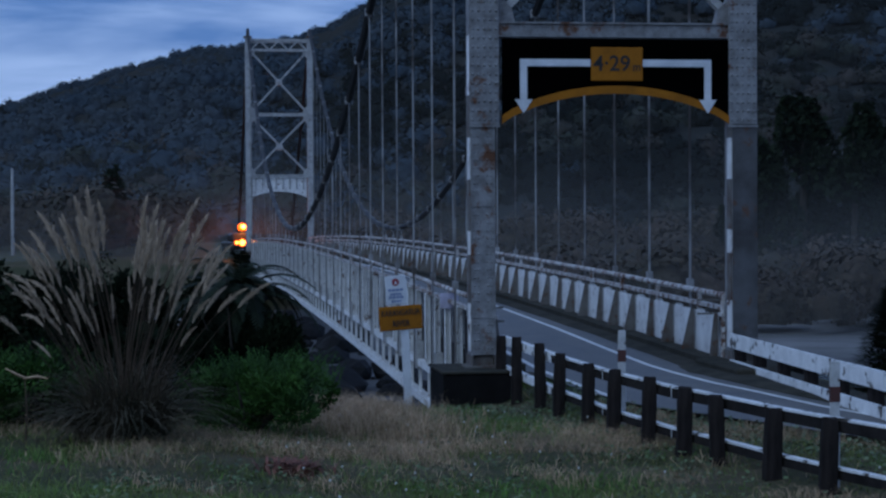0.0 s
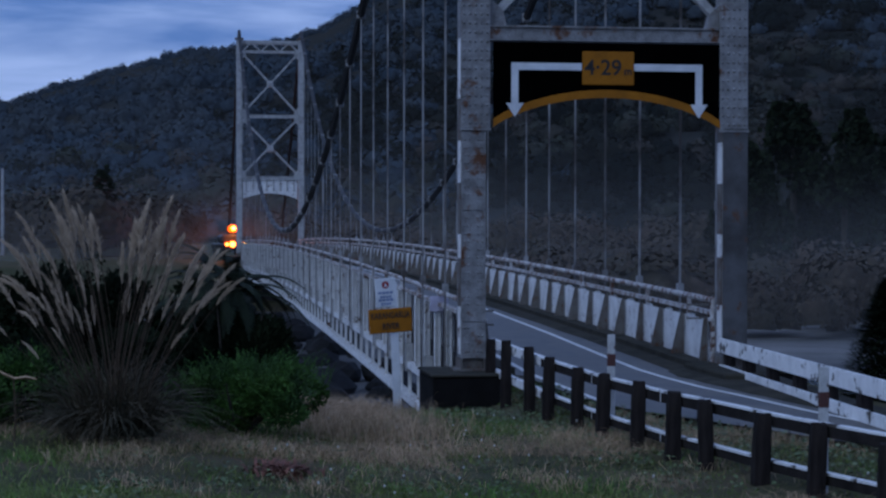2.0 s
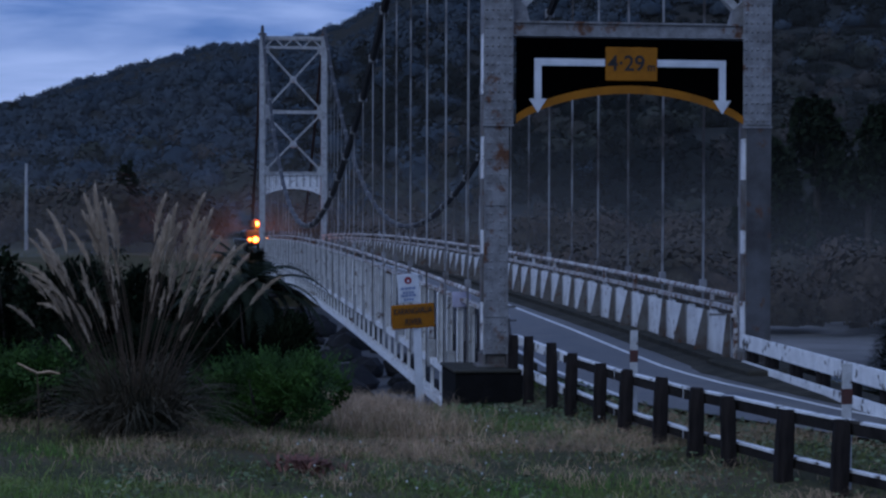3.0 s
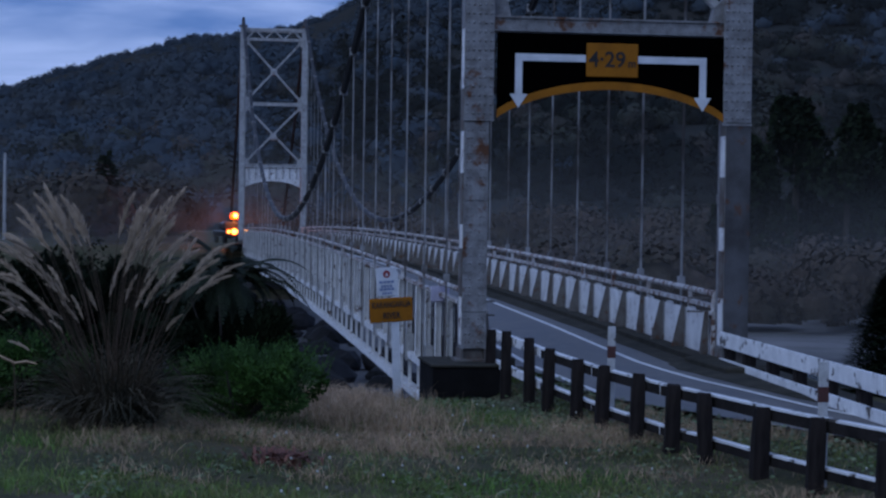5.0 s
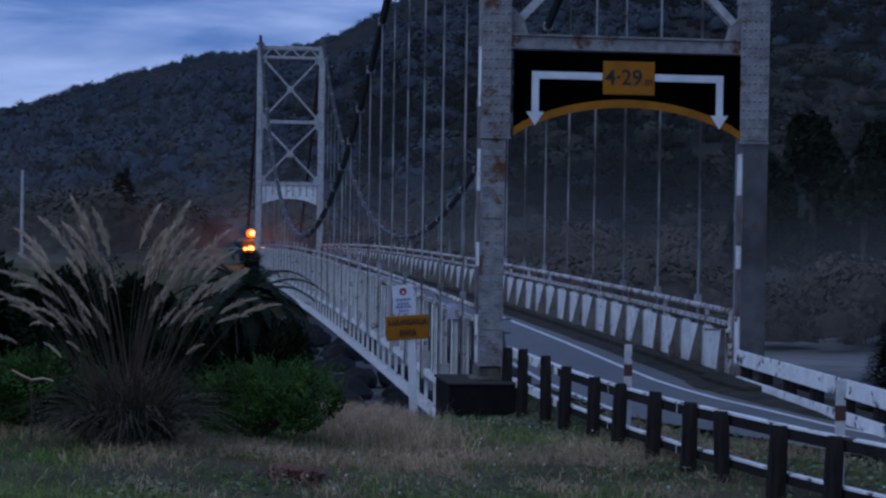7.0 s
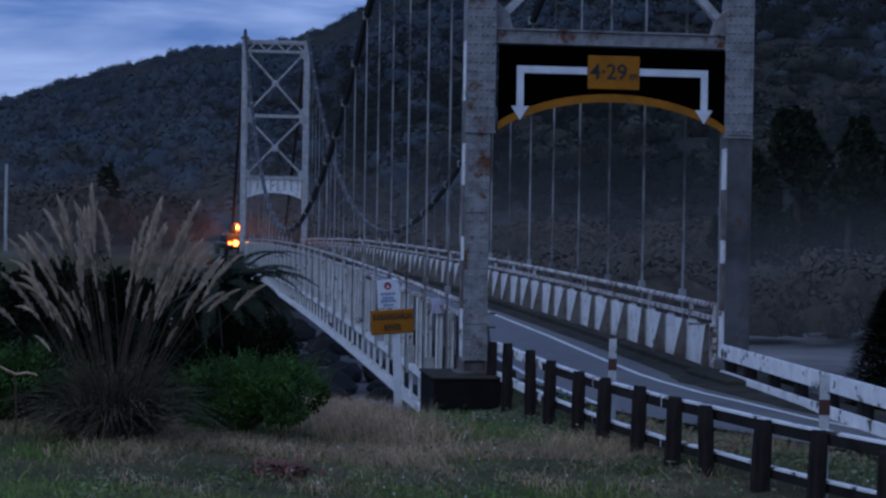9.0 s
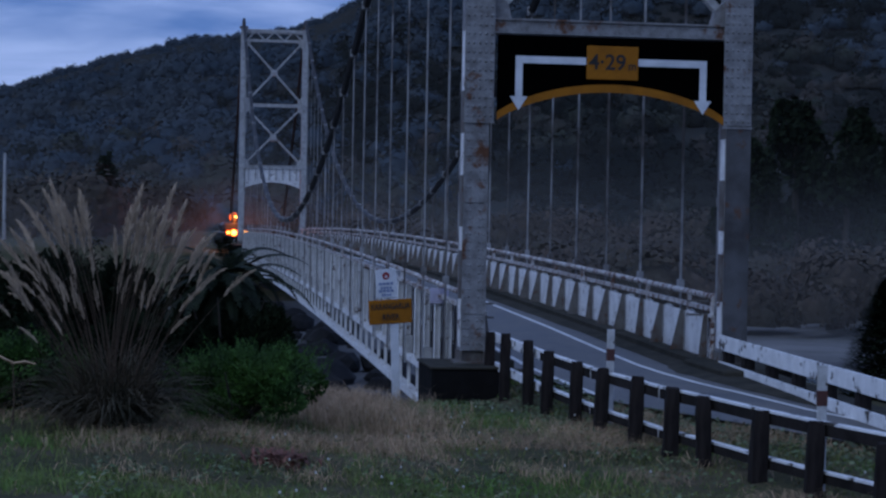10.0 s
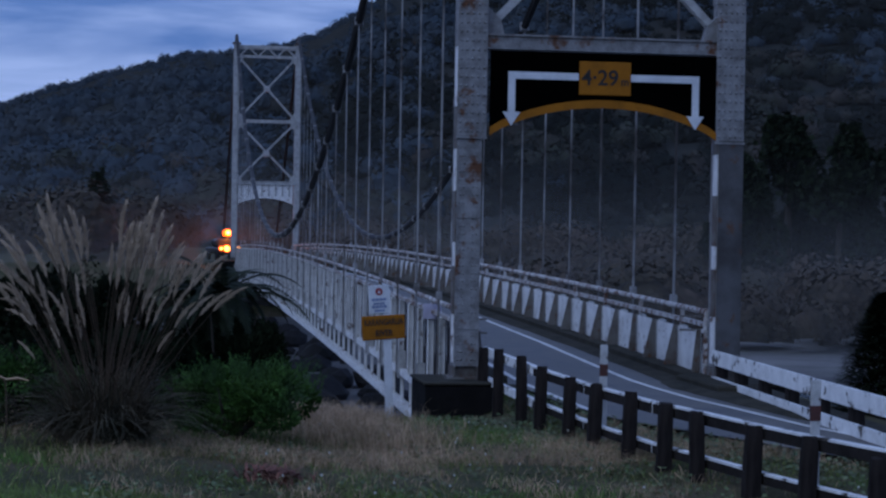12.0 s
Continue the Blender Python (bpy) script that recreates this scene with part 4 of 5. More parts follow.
def make_right_rail():
    rail = thing("guard_rail", "two-board timber guard rail painted white on the road side", "guard rail")
    ys = [-0.6, -1.9, -3.4, -4.9, -6.4, -7.9, -9.4, -10.9]
    for y in ys:
        x = lerp(RAIL_R, y) + 0.14
        p = part("post", worn_post(0.09, -0.9, 0.56, y), M_POST, rail, "dark weathered square timber post")
        p.location = (x, y, 0)
    for a, b in ((-0.4, -5.1), (-5.12, -9.0), (-9.02, -13.5)):
        for z0, z1 in ((0.36, 0.60), (-0.02, 0.16)):
            s = Shape()
            x0, x1 = lerp(RAIL_R, a), lerp(RAIL_R, b)
            s.add([(x0, a, z0), (x1, b, z0), (x1, b, z1), (x0, a, z1), (x0 + 0.05, a, z0), (x1 + 0.05, b, z0), (x1 + 0.05, b, z1), (x0 + 0.05, a, z1)], [(0, 1, 2, 3), (7, 6, 5, 4), (0, 4, 5, 1), (1, 5, 6, 2), (2, 6, 7, 3), (3, 7, 4, 0)])
            part("board", s, M_BOARD, rail)
    s = Shape()
    k = len(s.v)
    for y in np.arange(0.2, -13.1, -0.6):
        x0 = lerp([(-13, 2.55), (-8.15, 1.72), (-4.4, 1.28), (-1, 1.02), (0.2, 1.1)], y) + 0.08 * noise.noise((y * 1.7, 0, 5))
        x1 = max(x0 + 0.1, lerp(RAIL_R, y) + 0.7)
        s.v += [(x0, y, 0.004), (x0 + 0.22 * min(1, x1 - x0), y, 0.05 + 0.02 * noise.noise((y, 1, 0))), (x1, y, 0.06)]
    for i in range((len(s.v) - k) // 3 - 1):
        for j in (0, 1):
            s.f.append((k + 3 * i + j, k + 3 * i + j + 1, k + 3 * i + j + 4, k + 3 * i + j + 3))
            s.m.append(0)
    s.box((1.45, -2.2, 0.0), (2.1, 0.3, 0.14), bevel=0.03)
    k = len(s.v)
    for i in range(41):
        y = 0.3 + 2.4 * i
        s.v += [(1.2 + 0.1 * noise.noise((y * 0.6, 2, 0)), y, deck(y) + 0.005), (1.62, y, deck(y) + 0.05)]
    for i in range(40):
        s.f.append((k + 2 * i, k + 2 * i + 1, k + 2 * i + 3, k + 2 * i + 2))
        s.m.append(0)
    solid("road_shoulder", s, M_KERB, "dark mossy kerb and shoulder beside the road", "kerb", "structure")


def make_markers():
    for x, y, top in MARKERS:
        t = thing("marker_post", "white roadside marker post with a red band", "marker post", (x, y, 0), "edge marker posts")
        part("post", Shape().box((-0.048, -0.02, -0.1), (0.048, 0.02, top), bevel=0.008), M_MARKER, t)
        part("reflector_band", Shape().box((-0.05, -0.024, top - 0.40), (0.05, 0.024, top - 0.25)), M_BAND, t, "dark red reflector band")


MARKERS = [(-1.72, -7.8, 1.12), (-0.95, -13.6, 1.14)]


def make_river_sign():
    y, x = -0.25, -3.62
    g = -0.45
    t = thing("river_sign", "amber river name sign and white plate on a white post", "sign", (x, y, g))
    part("post", Shape().beam((0.08, 0.05, -0.3), (-0.02, 0.05, 2.0), 0.13, 0.07, up=(0, 1, 0)), M_SIGNWHITE, t, "white-painted timber post")
    tilt = pose(-0.06, 0, 1.37, 0, -3.5, 10)
    b = part("name_board", Shape().box((-0.37, -0.02, -0.2), (0.37, 0.0, 0.2), bevel=0.01), M_ORANGE, t, "amber river name board")
    b.matrix_local = tilt
    lettering("KARANGARUA", 0.145, 0.004, M_INK, pose(0, -0.024, 0.085, 90), b, stretch=0.68)
    lettering("RIVER", 0.145, 0.004, M_INK, pose(0.0, -0.024, -0.095, 90), b, stretch=0.8)
    w = part("notice_plate", Shape().box((-0.18, -0.02, -0.235), (0.18, 0.0, 0.235), bevel=0.008), M_SIGNWHITE, t, "white notice plate with a red mark")
    w.matrix_local = pose(-0.14, 0, 1.83, 0, -4, 10)
    part("round_mark", Shape().tube([(0, -0.018, 0.13), (0, -0.026, 0.13)], 0.062, 14), M_RED, w)
    part("mark_centre", Shape().prism([(-0.025, 0.1), (0.025, 0.1), (0, 0.16)], "y", -0.03, -0.026), M_SIGNWHITE, w)
    s = Shape()
    for z, c in ((0.0, 0.13), (-0.07, 0.1), (-0.12, 0.13), (-0.185, 0.09)):
        for i in range(4):
            a = -c + 2 * c * i / 4
            s.box((a, -0.025, z - 0.02), (a + 2 * c / 4 - 0.012, -0.021, z + 0.02))
    part("bars", s, M_BLUE, w)


# ---- vehicle with warning lights beyond the far tower ----
SHIELD = []


def make_truck():
    t = thing("service_truck", "dark service truck with lit amber beacon and lamps", "truck", (-2.72, 113.0, -0.05))
    t.rotation_euler = (0, 0, radians(10))
    body = Shape().box((-0.95, -2.2, 0.5), (0.95, 2.6, 0.95), bevel=0.08).box((-0.88, -1.1, 0.95), (0.88, 0.6, 1.62), bevel=0.18)
    part("body", body, M_TRUCK, t)
    part("windscreen", Shape().prism([(-0.75, 1.05), (0.75, 1.05), (0.62, 1.5), (-0.62, 1.5)], "y", -1.13, -1.1), M_GLASSY, t)
    part("bumper", Shape().box((-0.93, -2.32, 0.45), (0.93, -2.2, 0.66), bevel=0.04), M_RUBBER, t)
    for sx in (-1, 1):
        for y in (-1.5, 1.7):
            part("wheel", Shape().tube([(sx * 0.72, y, 0.36), (sx * 0.97, y, 0.36)], 0.36, 18), M_RUBBER, t)
    for x, r in ((-0.3, 0.2), (0.55, 0.14), (-0.72, 0.1)):
        part("headlight", Shape().tube([(x, -2.16, 0.9), (x, -2.34, 0.9)], r, 16), M_LAMP, t, "glowing warm front lamp")
        # Added glowing ring stands in for the halo around each lamp.
        part("lamp_halo_ring", Shape().tube([(x, -2.15, 0.9), (x, -2.30, 0.9)], r + 0.07, 16), M_AMBER, t, "added glowing amber ring for the lamp's halo")
    part("beacon_base", Shape().tube([(0.1, -0.4, 1.6), (0.1, -0.4, 1.8)], 0.22, 12), M_TRUCK, t)
    # Lens is oversized so that its amber glow also forms the halo.
    part("beacon", Shape().tube([(0.1, -0.4, 1.8), (0.1, -0.4, 2.0), (0.1, -0.4, 2.22), (0.1, -0.4, 2.36)], [0.3, 0.38, 0.32, 0.12], 14), M_AMBER, t, "glowing amber beacon, oversized to include its halo")
    part("bulb", Shape().tube([(0.1, -0.76, 1.95), (0.1, -0.785, 2.08), (0.1, -0.76, 2.2)], [0.1, 0.17, 0.09], 12), M_CORE, t, "bright beacon bulb")
    # Added shield: hides the glowing beacon once a turn to make it flash.
    turns = [radians(-90 - 45 + 9 * i) for i in range(11)]
    s = Shape().prism([(0.52 * math.cos(a), 0.52 * math.sin(a)) for a in turns] + [(0.49 * math.cos(a), 0.49 * math.sin(a)) for a in reversed(turns)], "z", -0.25, 0.28)
    sh = part("beacon_shield", s, M_TRUCK, t, "added dark turning shield that makes the beacon flash")
    SHIELD.append((sh, (0.1, -0.4, 2.05)))
    lamp = new("beacon_light", bpy.data.lights.new("beacon_light", "POINT"))
    lamp.data.energy, lamp.data.color, lamp.data.shadow_soft_size = 550, (1.0, 0.22, 0.03), 0.3
    lamp.location = (-2.3, 111.0, 1.75)


def make_pole():
    t = thing("power_pole", "pale power pole on the far bank", "pole", (-20.0, 120, -1))
    part("shaft", Shape().tube([(0, 0, 0), (0, 0, 7.6)], [0.16, 0.11], 8), M_POLE, t)


# ---- plants ----
def blade(s, x, y, z, h, w, lean, way, bend, slot=0):
    """One grass blade of two segments."""
    c, d = math.cos(way), math.sin(way)
    px, py = -d * w / 2, c * w / 2
    mx, my, mz = x + c * lean * h * 0.45, y + d * lean * h * 0.45, z + h * 0.55
    tx, ty, tz = x + c * (lean + bend) * h, y + d * (lean + bend) * h, z + h * (1 - 0.35 * bend)
    s.add([(x - px, y - py, z), (x + px, y + py, z), (mx + px * 0.8, my + py * 0.8, mz), (mx - px * 0.8, my - py * 0.8, mz), (tx, ty, tz)], [(0, 1, 2, 3), (3, 2, 4)], slot)


def blades(s, x, y, h, w, lean, bend, rs):
    """Many grass blades at once, each of two segments that arch over."""
    n = len(x)
    z = np.array([ground_z(a, b) for a, b in zip(x, y)]) - 0.03
    way = rs.rand(n) * math.tau
    c, d = np.cos(way), np.sin(way)
    face = rs.rand(n) * math.tau
    px, py = np.cos(face) * w / 2, np.sin(face) * w / 2
    mx, my, mz = x + c * lean * h * 0.45, y + d * lean * h * 0.45, z + h * 0.58 * (1 - 0.2 * lean)
    tx, ty, tz = x + c * (lean + bend) * h, y + d * (lean + bend) * h, z + h * (1 - 0.45 * bend - 0.2 * lean)
    v = np.stack([x - px, y - py, z, x + px, y + py, z, mx + px * 0.8, my + py * 0.8, mz, mx - px * 0.8, my - py * 0.8, mz, tx, ty, tz], 1).reshape(-1, 3)
    base = len(s.v)
    s.v += [tuple(q) for q in v.tolist()]
    for i in range(base, base + 5 * n, 5):
        s.f += [(i, i + 1, i + 2, i + 3), (i + 3, i + 2, i + 4)]
    s.m += [0] * (2 * n)


def meadow_spots(n, rs, weight, y0=-17.0):
    """Places on the bank before the rail, thinned by a weight from 0 to 1."""
    got = []
    while len(got) < n:
        y = y0 + (1.2 - y0) * rs.rand()
        x = (-0.24 + 0.78 * rs.rand()) * (y + 31.6) - 7.3
        if x < max(lerp(RAIL_L, y) + 0.3, lerp(SEAL, y)) and rs.rand() < weight(x, y):
            got.append((x, y))
    return np.array(got).T


def straw_weight(x, y):
    band = math.exp(-((y + 9.3 + 0.25 * (x + 7)) / 3.0) ** 2) * (1.0 if x < -5 else max(0.0, 1 + (x + 5) * 0.9))
    if x > -4.2 and y < -10:
        band = 0.3
    return max(0.01, min(1, band * (0.5 + 1.3 * noise.noise((x * 0.6, y * 0.45, 7))) + 0.5 * noise.noise((x * 1.1, y * 0.8, 1)) - 0.12))


def green_weight(x, y):
    return max(0.03, min(1, 0.35 + 1.5 * noise.noise((x * 0.5, y * 0.4, 21)) + (0.1 if x > -5.5 else -0.1) + 0.9 * math.exp(-((x + 3.3) / 1.6) ** 2 - ((y + 6.3) / 2.4) ** 2)))


def make_grass():
    rnd = random.Random(11)
    rs = np.random.RandomState(12)
    s = Shape()
    x, y = meadow_spots(105000, rs, lambda a, b: 1.0)
    n = len(x)
    blades(s, x, y, 0.035 + 0.075 * rs.rand(n) ** 1.5, 0.005 + 0.006 * rs.rand(n), 0.2 + 0.9 * rs.rand(n), 0.2 + 0.7 * rs.rand(n), rs)
    solid("short_turf", s, M_TURF, "short uneven green and brown turf", "grass", "stuff")
    s = Shape()
    x, y = meadow_spots(42000, rs, green_weight)
    n = len(x)
    blades(s, x, y, (0.08 + 0.14 * rs.rand(n) ** 1.6) * np.where(x > -2.6, 0.7, 1.0), 0.005 + 0.006 * rs.rand(n), 0.1 + 0.7 * rs.rand(n), 0.2 + 0.7 * rs.rand(n), rs)
    solid("green_grass", s, M_BLADE, "longer green grass growing in patches", "grass", "stuff")
    s = Shape()
    x, y = meadow_spots(34000, rs, straw_weight)
    n = len(x)
    blades(s, x, y, 0.08 + 0.2 * rs.rand(n) ** 1.7, 0.004 + 0.005 * rs.rand(n), 0.2 + 0.9 * rs.rand(n), 0.3 + 0.7 * rs.rand(n), rs)
    n = 6500
    x, y = rs.normal(-4.85, 0.55, n), -9.0 + 8.5 * rs.rand(n)
    blades(s, x, y, 0.18 + 0.34 * rs.rand(n), 0.005 + 0.004 * rs.rand(n), 0.1 + 0.6 * rs.rand(n), 0.2 + 0.7 * rs.rand(n), rs)
    solid("meadow_grass", s, M_STRAW, "long straw-coloured grass lying in tufts", "grass", "stuff")
    s = Shape()
    for i in range(11000):
        y = rnd.uniform(-18, -1.5)
        edge = lerp(RAIL_L, y)
        x = max(edge, lerp(SEAL, y)) + 0.1 - abs(rnd.gauss(0, 1.3)) if i < 5000 else -1.5 - 6.5 * rnd.random()
        if i >= 5000 and (y > -8 or noise.noise((x * 0.8, y * 0.8, 13)) < 0.0):
            continue
        z = ground_z(x, y) + rnd.uniform(0.02, 0.1)
        r = rnd.uniform(0.014, 0.036)
        a = rnd.random() * 6
        s.add([(x + r * math.cos(a + k * 1.57), y + r * math.sin(a + k * 1.57), z + rnd.uniform(-0.01, 0.02)) for k in range(4)], [(0, 1, 2, 3)])
    solid("clover", s, M_CLOVER, "low green clover leaves beside the guard rail", "clover", "stuff")
    s = Shape()
    for _ in range(50):
        y = rnd.uniform(-18, -5)
        x = rnd.uniform(-6.5, lerp(RAIL_L, y) + 0.6)
        z = ground_z(x, y) + rnd.uniform(0.08, 0.16)
        s.tube([(x, y, z), (x, y, z + 0.015), (x, y, z + 0.025)], [0.008, 0.013, 0.004], 5)
    solid("clover_flowers", s, M_PETAL, "small white clover heads in the grass", "flowers", "stuff")
    s = Shape()
    for _ in range(260):
        x, y = rnd.gauss(-6.14, 0.14), rnd.gauss(-12.3, 0.2)
        blade(s, x, y, ground_z(x, y), rnd.uniform(0.06, 0.17), 0.034, rnd.uniform(0.5, 1.3), rnd.random() * 6.28, 0.7)
    solid("red_weed", s, M_BRICKRED, "low patch of reddish dead weed in the grass", "weed", "stuff")


PLUMES, FRONDS = [], []


def stalk_mesh(length, bend):
    """A slender stalk that bends a little, from its foot at the origin."""
    pts = [Vector((bend * length * t ** 2.2, 0, length * t)) for t in [i / 8 for i in range(9)]]
    return Shape().tube(pts, [0.0055 - 0.0003 * i for i in range(9)], 4), pts[-1]


def head_mesh(rnd, head, droop):
    """A feathery head of many hairs that nods over, from its joint with the stalk."""
    s = Shape()
    pts = [Vector((droop * head * t ** 1.8, 0, head * (t - 0.32 * droop * t ** 2.5))) for t in [i / 12 for i in range(13)]]
    s.tube(pts, [0.004 - 0.0002 * i for i in range(13)], 4)
    n = 270
    for i in range(n):
        t = i / n
        k = min(11, int(t * 12))
        p = pts[k].lerp(pts[k + 1], t * 12 - k)
        d = (pts[k + 1] - pts[k]).normalized()
        wide = 0.0165 * math.sin(math.pi * min(1, t * 0.8 + 0.14))
        o = Vector((rnd.gauss(0.3 * droop, 0.8), rnd.gauss(0, 0.7), rnd.gauss(-0.25 * droop, 0.4))) * wide
        e = p + o * 1.6 + d * rnd.uniform(0.04, 0.11)
        w = Vector((rnd.uniform(-1, 1), rnd.uniform(-1, 1), rnd.uniform(-1, 1))).normalized() * 0.0045
        s.add([p - w, p + w, e + w * 0.5, e - w * 0.3], [(0, 1, 2, 3)])
    return s


def make_toetoe():
    rnd = random.Random(21)
    x0, y0 = -7.9, -10.6
    t = thing("toetoe_clump", "tall toetoe grass clump with silvery plumes blowing in wind", "toetoe", (x0, y0, ground_z(x0, y0)))
    s = Shape()
    for _ in range(2200):
        a, r = rnd.random() * math.tau, 0.42 * rnd.random() ** 0.6
        way = a + rnd.gauss(0, 0.9)
        length = rnd.uniform(0.5, 1.4)
        lean = 0.02 + 0.74 * rnd.random() ** 1.3
        p, d = Vector((r * math.cos(a), r * math.sin(a) * 0.8, -0.05)), Vector((math.cos(way), math.sin(way), 0))
        side = Vector((-d.y, d.x, 0.5 * rnd.uniform(-1, 1))) * rnd.uniform(0.005, 0.012)
        base = len(s.v)
        for i in range(6):
            u = i / 5
            q = p + d * (length * (lean * u + 0.35 * u ** 3)) + Vector((0, 0, length * (u * (1 - 0.35 * lean) - 0.62 * u ** 3 * (0.3 + lean))))
            s.v += [tuple(q - side * (1 - u * 0.9)), tuple(q + side * (1 - u * 0.9))]
        for i in range(5):
            s.f.append((base + 2 * i, base + 2 * i + 1, base + 2 * i + 3, base + 2 * i + 2))
            s.m.append(0)
    part("leaf_tussock", s, M_TUSSOCK, t, "arching olive and dead brown leaves")
    stalk, tip = stalk_mesh(1.84, 0.10)
    stalk = stalk.mesh("plume_stalk", M_STALK)
    heads = [head_mesh(rnd, 0.42, k).mesh("plume_head", M_PLUME) for k in (0.04, 0.12, 0.24, 0.42)]
    n = 86
    for i in range(n):
        u = -1 + 2 * (i + 0.5) / n
        side = -0.03 + 0.6 * u + 0.3 * u ** 3 + rnd.uniform(-0.12, 0.12)
        lean = 37 * side + rnd.uniform(-4, 4)
        ob = part("plume_stalk", stalk, None, t)
        size = 1.2 - 0.24 * abs(side) - 0.46 * rnd.random() ** 1.3 + rnd.uniform(-0.04, 0.07)
        ob.scale = (size, size, size)
        head = part("plume_head", heads[min(3, max(0, int(abs(side) * 2.4 + rnd.uniform(0, 1.6))))], None, ob, "silvery buff feathery flower head")
        turn = (0 if side + rnd.gauss(0, 0.22) > 0 else 180) + rnd.uniform(-52, 52)
        PLUMES.append((ob, (side * 0.16 + rnd.uniform(-0.08, 0.08), rnd.uniform(-0.2, 0.2), 0.0), abs(lean) * 0.92, turn, rnd.random() * 6.28, rnd.uniform(0.75, 1.25), rnd.uniform(-14, 14), head, tuple(tip), rnd.uniform(0.6, 1.3)))


def make_shrub(name, label, x, y, w, d, h, n, size, material, seed, stems=7, shoots=0):
    rnd = random.Random(seed)
    t = thing(name, label, "shrub", (x, y, ground_z(x, y) - 0.05))
    for i in range(stems):
        a = i * math.tau / stems + rnd.uniform(-0.3, 0.3)
        part("stem", Shape().tube([(0, 0, 0), (w * 0.2 * math.cos(a), d * 0.2 * math.sin(a), h * 0.4), (w * 0.38 * math.cos(a), d * 0.38 * math.sin(a), h * 0.75)], [0.03, 0.02, 0.006], 6), M_BARK, t)
    s = Shape()
    lumps = [(rnd.uniform(-0.75, 0.75) * w / 2, rnd.uniform(-0.7, 0.7) * d / 2, rnd.uniform(0.15, 0.72) * h, rnd.uniform(0.2, 0.36)) for _ in range(16)]
    for _ in range(n):
        lx, ly, lz, lr = rnd.choice(lumps)
        v = Vector((rnd.gauss(0, 1), rnd.gauss(0, 1), rnd.gauss(0.15, 1))).normalized() * (0.6 + 0.45 * rnd.random())
        p = Vector((lx + v.x * lr * w * 0.55, ly + v.y * lr * d * 0.55, max(0.02, lz + v.z * lr * h * 0.75)))
        q = (v + Vector((rnd.uniform(-0.6, 0.6), rnd.uniform(-0.6, 0.6), rnd.uniform(-0.1, 0.9)))).normalized()
        e = q.orthogonal().normalized()
        e = (e * math.cos(lz * 9) + q.cross(e) * math.sin(lz * 9)) * size * 0.32
        L = q * size * rnd.uniform(0.7, 1.3)
        s.add([p, p + L * 0.5 + e, p + L, p + L * 0.5 - e], [(0, 1, 2, 3)])
    for _ in range(shoots):
        lx, ly, lz, lr = rnd.choice(lumps)
        a, r = rnd.random() * math.tau, rnd.random() ** 0.5
        p = Vector((lx + math.cos(a) * r * lr * w * 0.6, ly + math.sin(a) * r * lr * d * 0.6, lz + lr * h * rnd.uniform(0.2, 0.7)))
        tip = Vector((rnd.gauss(0.06 * p.x, 0.08), rnd.gauss(0, 0.08), rnd.uniform(0.12, 0.26)))
        for k in range(12):
            b = p + tip * (k / 12)
            q = (tip.normalized() + Vector((rnd.gauss(0, 0.5), rnd.gauss(0, 0.5), 0))).normalized() * size * rnd.uniform(0.5, 0.9)
            e = q.orthogonal().normalized() * size * 0.13
            s.add([b, b + q * 0.5 + e, b + q, b + q * 0.5 - e], [(0, 1, 2, 3)])
    part("foliage", s, material, t)
    return t


def frond_mesh(rnd, length):
    """A drooping fern frond with paired leaflets."""
    s = Shape()
    pts = [Vector((length * (u - 0.1 * u ** 3), 0, length * (0.42 * u - 0.62 * u ** 2.3))) for u in [i / 14 for i in range(15)]]
    s.tube(pts, [0.012 - 0.0007 * i for i in range(15)], 4)
    for i in range(1, 15):
        p = pts[i]
        d = (pts[i] - pts[i - 1]).normalized()
        for half in (0, 0.5):
            for e in (-1, 1):
                b = p - (pts[i] - pts[i - 1]) * half
                l = length * 0.15 * math.sin(math.pi * (0.12 + 0.84 * (i - half) / 14)) * rnd.uniform(0.8, 1.1)
                tip = b + Vector((d.x * 0.45 * l, e * l * 0.9, d.z * 0.4 * l - 0.22 * l))
                w = d * 0.014
                s.add([b - w, b + w, (b + tip) / 2 + w * 1.3, tip, (b + tip) / 2 - w * 1.3], [(0, 1, 2, 3, 4)])
    return s


def make_tree_fern():
    rnd = random.Random(33)
    x0, y0 = -6.55, -6.5
    t = thing("tree_fern", "dark tree fern with arching fronds tossed by wind", "tree fern", (x0, y0, ground_z(x0, y0) - 0.1))
    h = 1.75
    part("trunk", Shape().tube([(0, 0, 0), (0.05, 0, h * 0.5), (0, 0, h)], [0.16, 0.12, 0.13], 10), M_BARK, t)
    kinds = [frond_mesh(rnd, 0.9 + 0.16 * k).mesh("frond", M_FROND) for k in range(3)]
    for i in range(52):
        ob = part("frond", kinds[i % 3], None, t)
        FRONDS.append((ob, (rnd.uniform(-0.12, 0.12), rnd.uniform(-0.12, 0.12), -0.12 + 0.06 * (i % 5)), i * 137.5 + rnd.uniform(-12, 12), -34 + 84 * (i / 52) + rnd.uniform(-10, 10), rnd.random() * 6.28))
    s = Shape()
    for _ in range(160):
        a, l = rnd.random() * math.tau, rnd.uniform(0.5, 1.1)
        blade(s, 0.14 * math.cos(a), 0.14 * math.sin(a), h - 0.2, -l, 0.06, rnd.uniform(-0.7, -0.1), a, 0.05)
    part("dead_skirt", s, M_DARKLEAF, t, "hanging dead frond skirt")


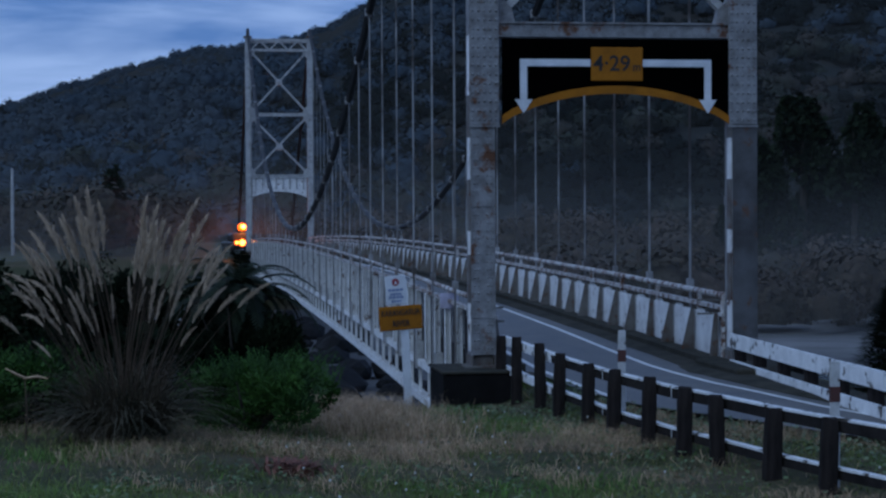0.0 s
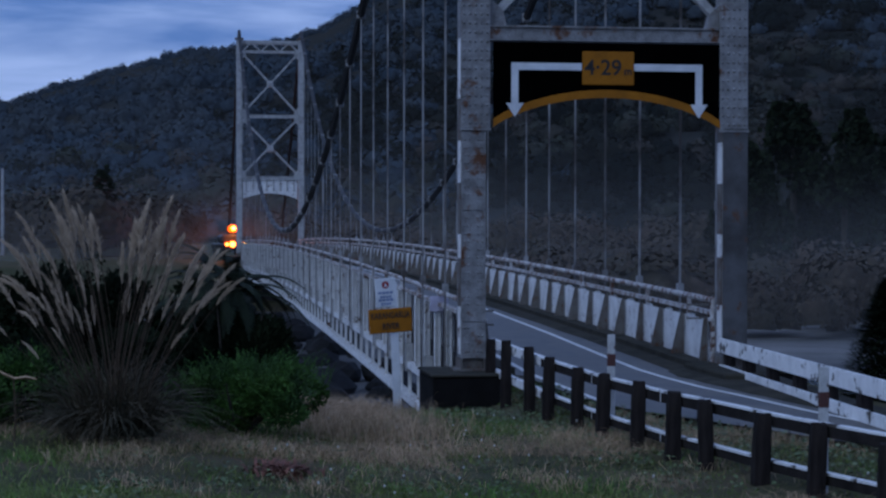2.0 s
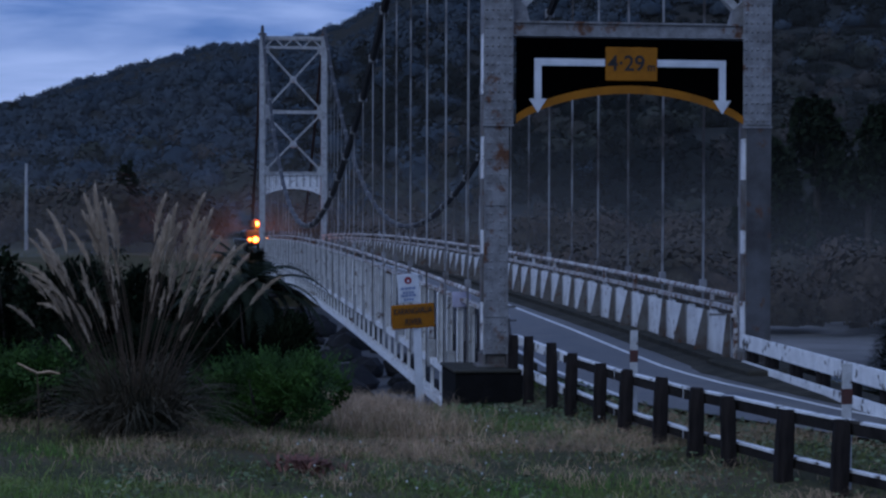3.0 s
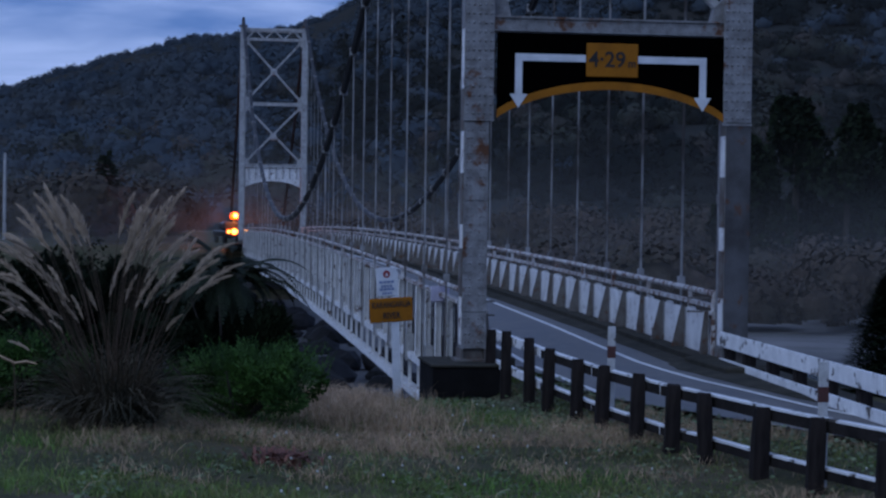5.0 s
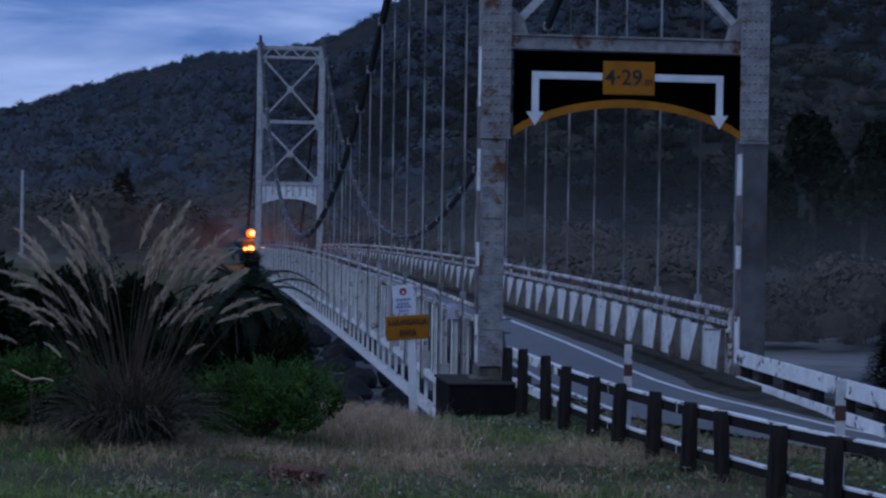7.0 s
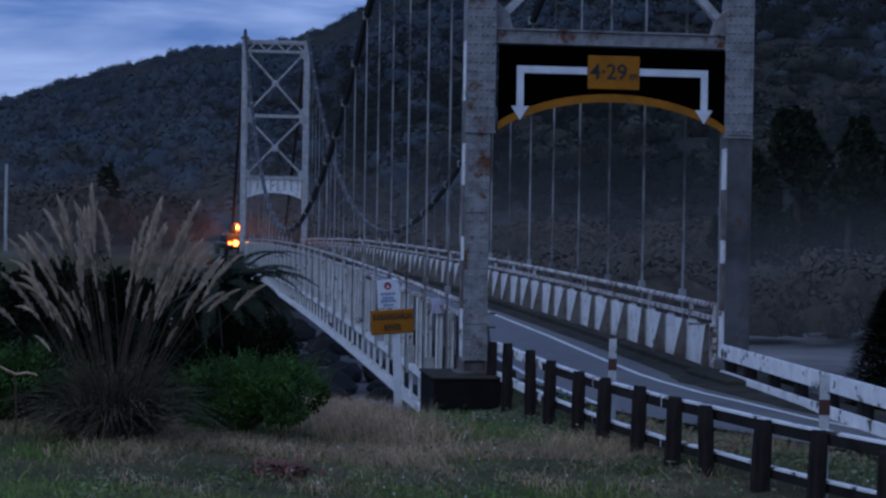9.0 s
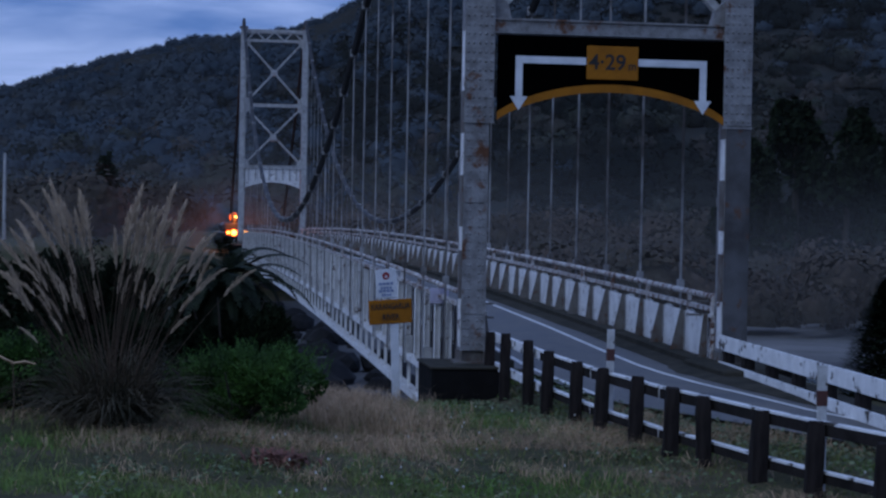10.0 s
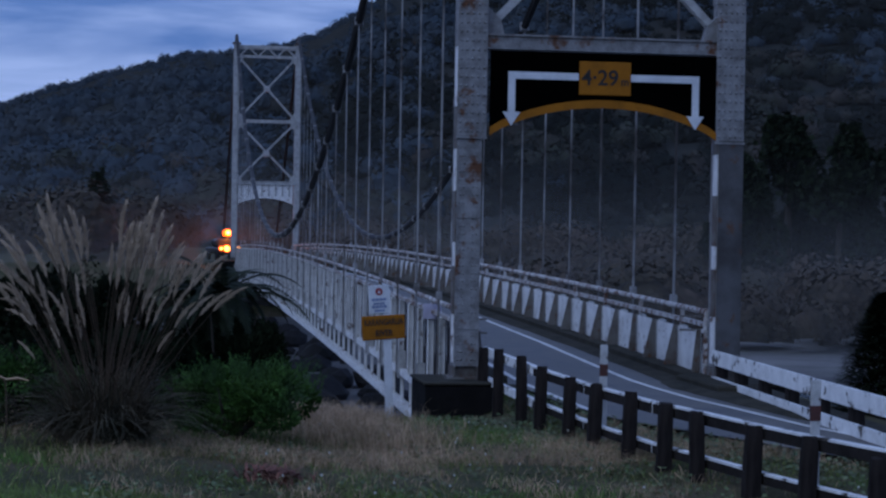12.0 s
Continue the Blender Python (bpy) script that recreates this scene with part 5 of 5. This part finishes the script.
def make_dead_flax():
    """A broken pale leaf folded over a dry stalk."""
    x, y = -8.92, -10.9
    t = thing("dead_flax_leaf", "pale dry broken leaf hanging from a bent stalk", "dead leaf", (x, y, ground_z(x, y)))
    part("stalk", Shape().tube([(0, 0, -0.05), (0.02, 0, 0.35), (0.0, 0.01, 0.72)], [0.012, 0.009, 0.007], 6), M_STALK, t)
    for a, b, c in (((0.02, 0, 0.72), (-0.08, -0.02, 0.77), (-0.2, -0.03, 0.83)), ((-0.02, 0, 0.72), (0.13, 0.02, 0.74), (0.24, 0.02, 0.71))):
        part("leaf", Shape().loft([[(q[0], q[1] - w, q[2]), (q[0], q[1], q[2] - w * 0.7), (q[0], q[1] + w, q[2]), (q[0], q[1], q[2] + 0.012)] for q, w in ((a, 0.014), (b, 0.03), (c, 0.006))]), M_STRAW, t)


def make_conifer():
    rnd = random.Random(41)
    x, y = 3.47, -4.0
    g = ground_z(x, y)
    t = thing("roadside_conifer", "dark bushy young conifer beside the road", "tree", (x, y, g - 0.1))
    h = 1.8 - g
    part("trunk", Shape().tube([(0, 0, 0), (0.03, 0, h * 0.5), (0, 0, h)], [0.09, 0.06, 0.01], 8), M_BARK, t)
    s = Shape()
    for _ in range(15000):
        u = rnd.random()
        r = (1 - u) ** 0.6 * 0.85 * rnd.uniform(0.3, 1.05)
        a = rnd.random() * math.tau
        p = Vector((r * math.cos(a), r * math.sin(a), 0.15 + u * (h - 0.15) - 0.15 * r))
        q = Vector((math.cos(a), math.sin(a), rnd.uniform(-0.4, 0.5))).normalized() * rnd.uniform(0.07, 0.16)
        e = q.cross(Vector((0, 0, 1))).normalized() * 0.03
        s.add([p - e, p + e, p + q], [(0, 1, 2)])
    part("foliage", s, M_DARKLEAF, t)


# ---- build ----
make_ground()
make_river()
make_hills()
make_forest()
make_mist()
make_far_trees()
make_boulders()
make_road()
make_tower(0.0, True)
make_tower(SPAN, False)
make_cables()
make_deck()
make_parapets()
make_left_rail()
make_right_rail()
make_markers()
make_river_sign()
make_truck()
make_pole()
make_grass()
make_toetoe()
make_tree_fern()
make_shrub("green_shrub", "low rounded bright green shrub in rough grass", -6.5, -9.2, 2.05, 1.4, 0.95, 15000, 0.05, M_SHRUB, 51, shoots=900)
make_shrub("green_shrub", "low rounded green shrub beside the toetoe clump", -9.35, -9.0, 2.4, 1.4, 0.95, 13000, 0.05, M_SHRUB, 54, shoots=700)
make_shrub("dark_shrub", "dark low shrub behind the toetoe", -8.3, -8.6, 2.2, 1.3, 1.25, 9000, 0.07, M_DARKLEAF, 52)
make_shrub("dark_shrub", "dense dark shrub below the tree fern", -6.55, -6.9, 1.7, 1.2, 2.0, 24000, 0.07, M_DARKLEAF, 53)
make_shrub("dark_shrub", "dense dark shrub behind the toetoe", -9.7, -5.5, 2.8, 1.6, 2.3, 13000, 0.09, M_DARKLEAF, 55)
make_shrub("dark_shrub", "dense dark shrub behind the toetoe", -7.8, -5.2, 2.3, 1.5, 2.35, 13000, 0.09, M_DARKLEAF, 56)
make_conifer()
make_dead_flax()


# ---- what moves ----
GUST = [(0, 0.15), (0.5, 0.3), (1, 0.35), (1.5, 0.2), (2, 0.1), (2.5, 0.1), (3, 0.2), (3.6, 0.4), (4.2, 0.65), (4.8, 0.9), (5.5, 0.8), (6, 0.95), (6.5, 1.0), (7, 0.9), (7.5, 0.7), (8.4, 0.5), (9.3, 0.3), (10, 0.3), (10.5, 0.25), (11, 0.3), (12, 0.25)]


# how far the wind leans the fern's crown, in degrees
CROWN = [(0, 4), (1, 8), (3, 8), (5, 5), (7.5, 6), (8.4, -8), (9.2, -30), (9.6, -32), (10, -6), (10.5, -28), (11, -8), (11.5, -30), (12, -4)]


def motions():
    times = [0.25 * i for i in range(49)]
    for ob, at, lean, turn, phase, speed, swing, head, tip, soft in PLUMES:
        rows, nods = [], []
        for t in times:
            g = lerp(GUST, t)
            sway = (1.5 + 2.5 * g) * math.sin(speed * 4.2 * t + phase)
            wind = 1.6 * math.sin(0.9 * t + 0.4) + 1.2 * math.sin(2.3 * t) - 1.5 * g
            rows.append((t, pose(*at) @ pose(0, 0, 0, 0, wind, 0) @ pose(0, 0, 0, 0, 0, turn + swing * math.sin(1.3 * t + phase)) @ pose(0, 0, 0, 0, lean + sway, 0)))
            nods.append((t, pose(*tip) @ pose(0, 0, 0, 6 * math.sin(2.9 * t + phase), 2 + 27 * g * g * soft + 5 * math.sin(speed * 5.1 * t + phase), 0)))
        walk(ob, rows)
        walk(head, nods)
    for ob, at in SHIELD:
        walk(ob, [(i / 30, pose(*at) @ pose(0, 0, 0, 0, 0, 360 * ((i / 30 - 0.2) / 0.316))) for i in range(361)])
    for ob, at, turn, dip, phase in FRONDS:
        rows = []
        for t in times:
            g = 0.5 + 0.5 * lerp(GUST, t)
            rows.append((t, pose(0, 0, 1.75) @ pose(0, 0, 0, 0, lerp(CROWN, t), 0) @ pose(*at) @ pose(0, 0, 0, 0, 0, turn + 7 * g * math.sin(3.1 * t + phase)) @ pose(0, 0, 0, 0, dip + 8 * g * math.sin(4.3 * t + phase * 2), 0)))
        walk(ob, rows)


motions()
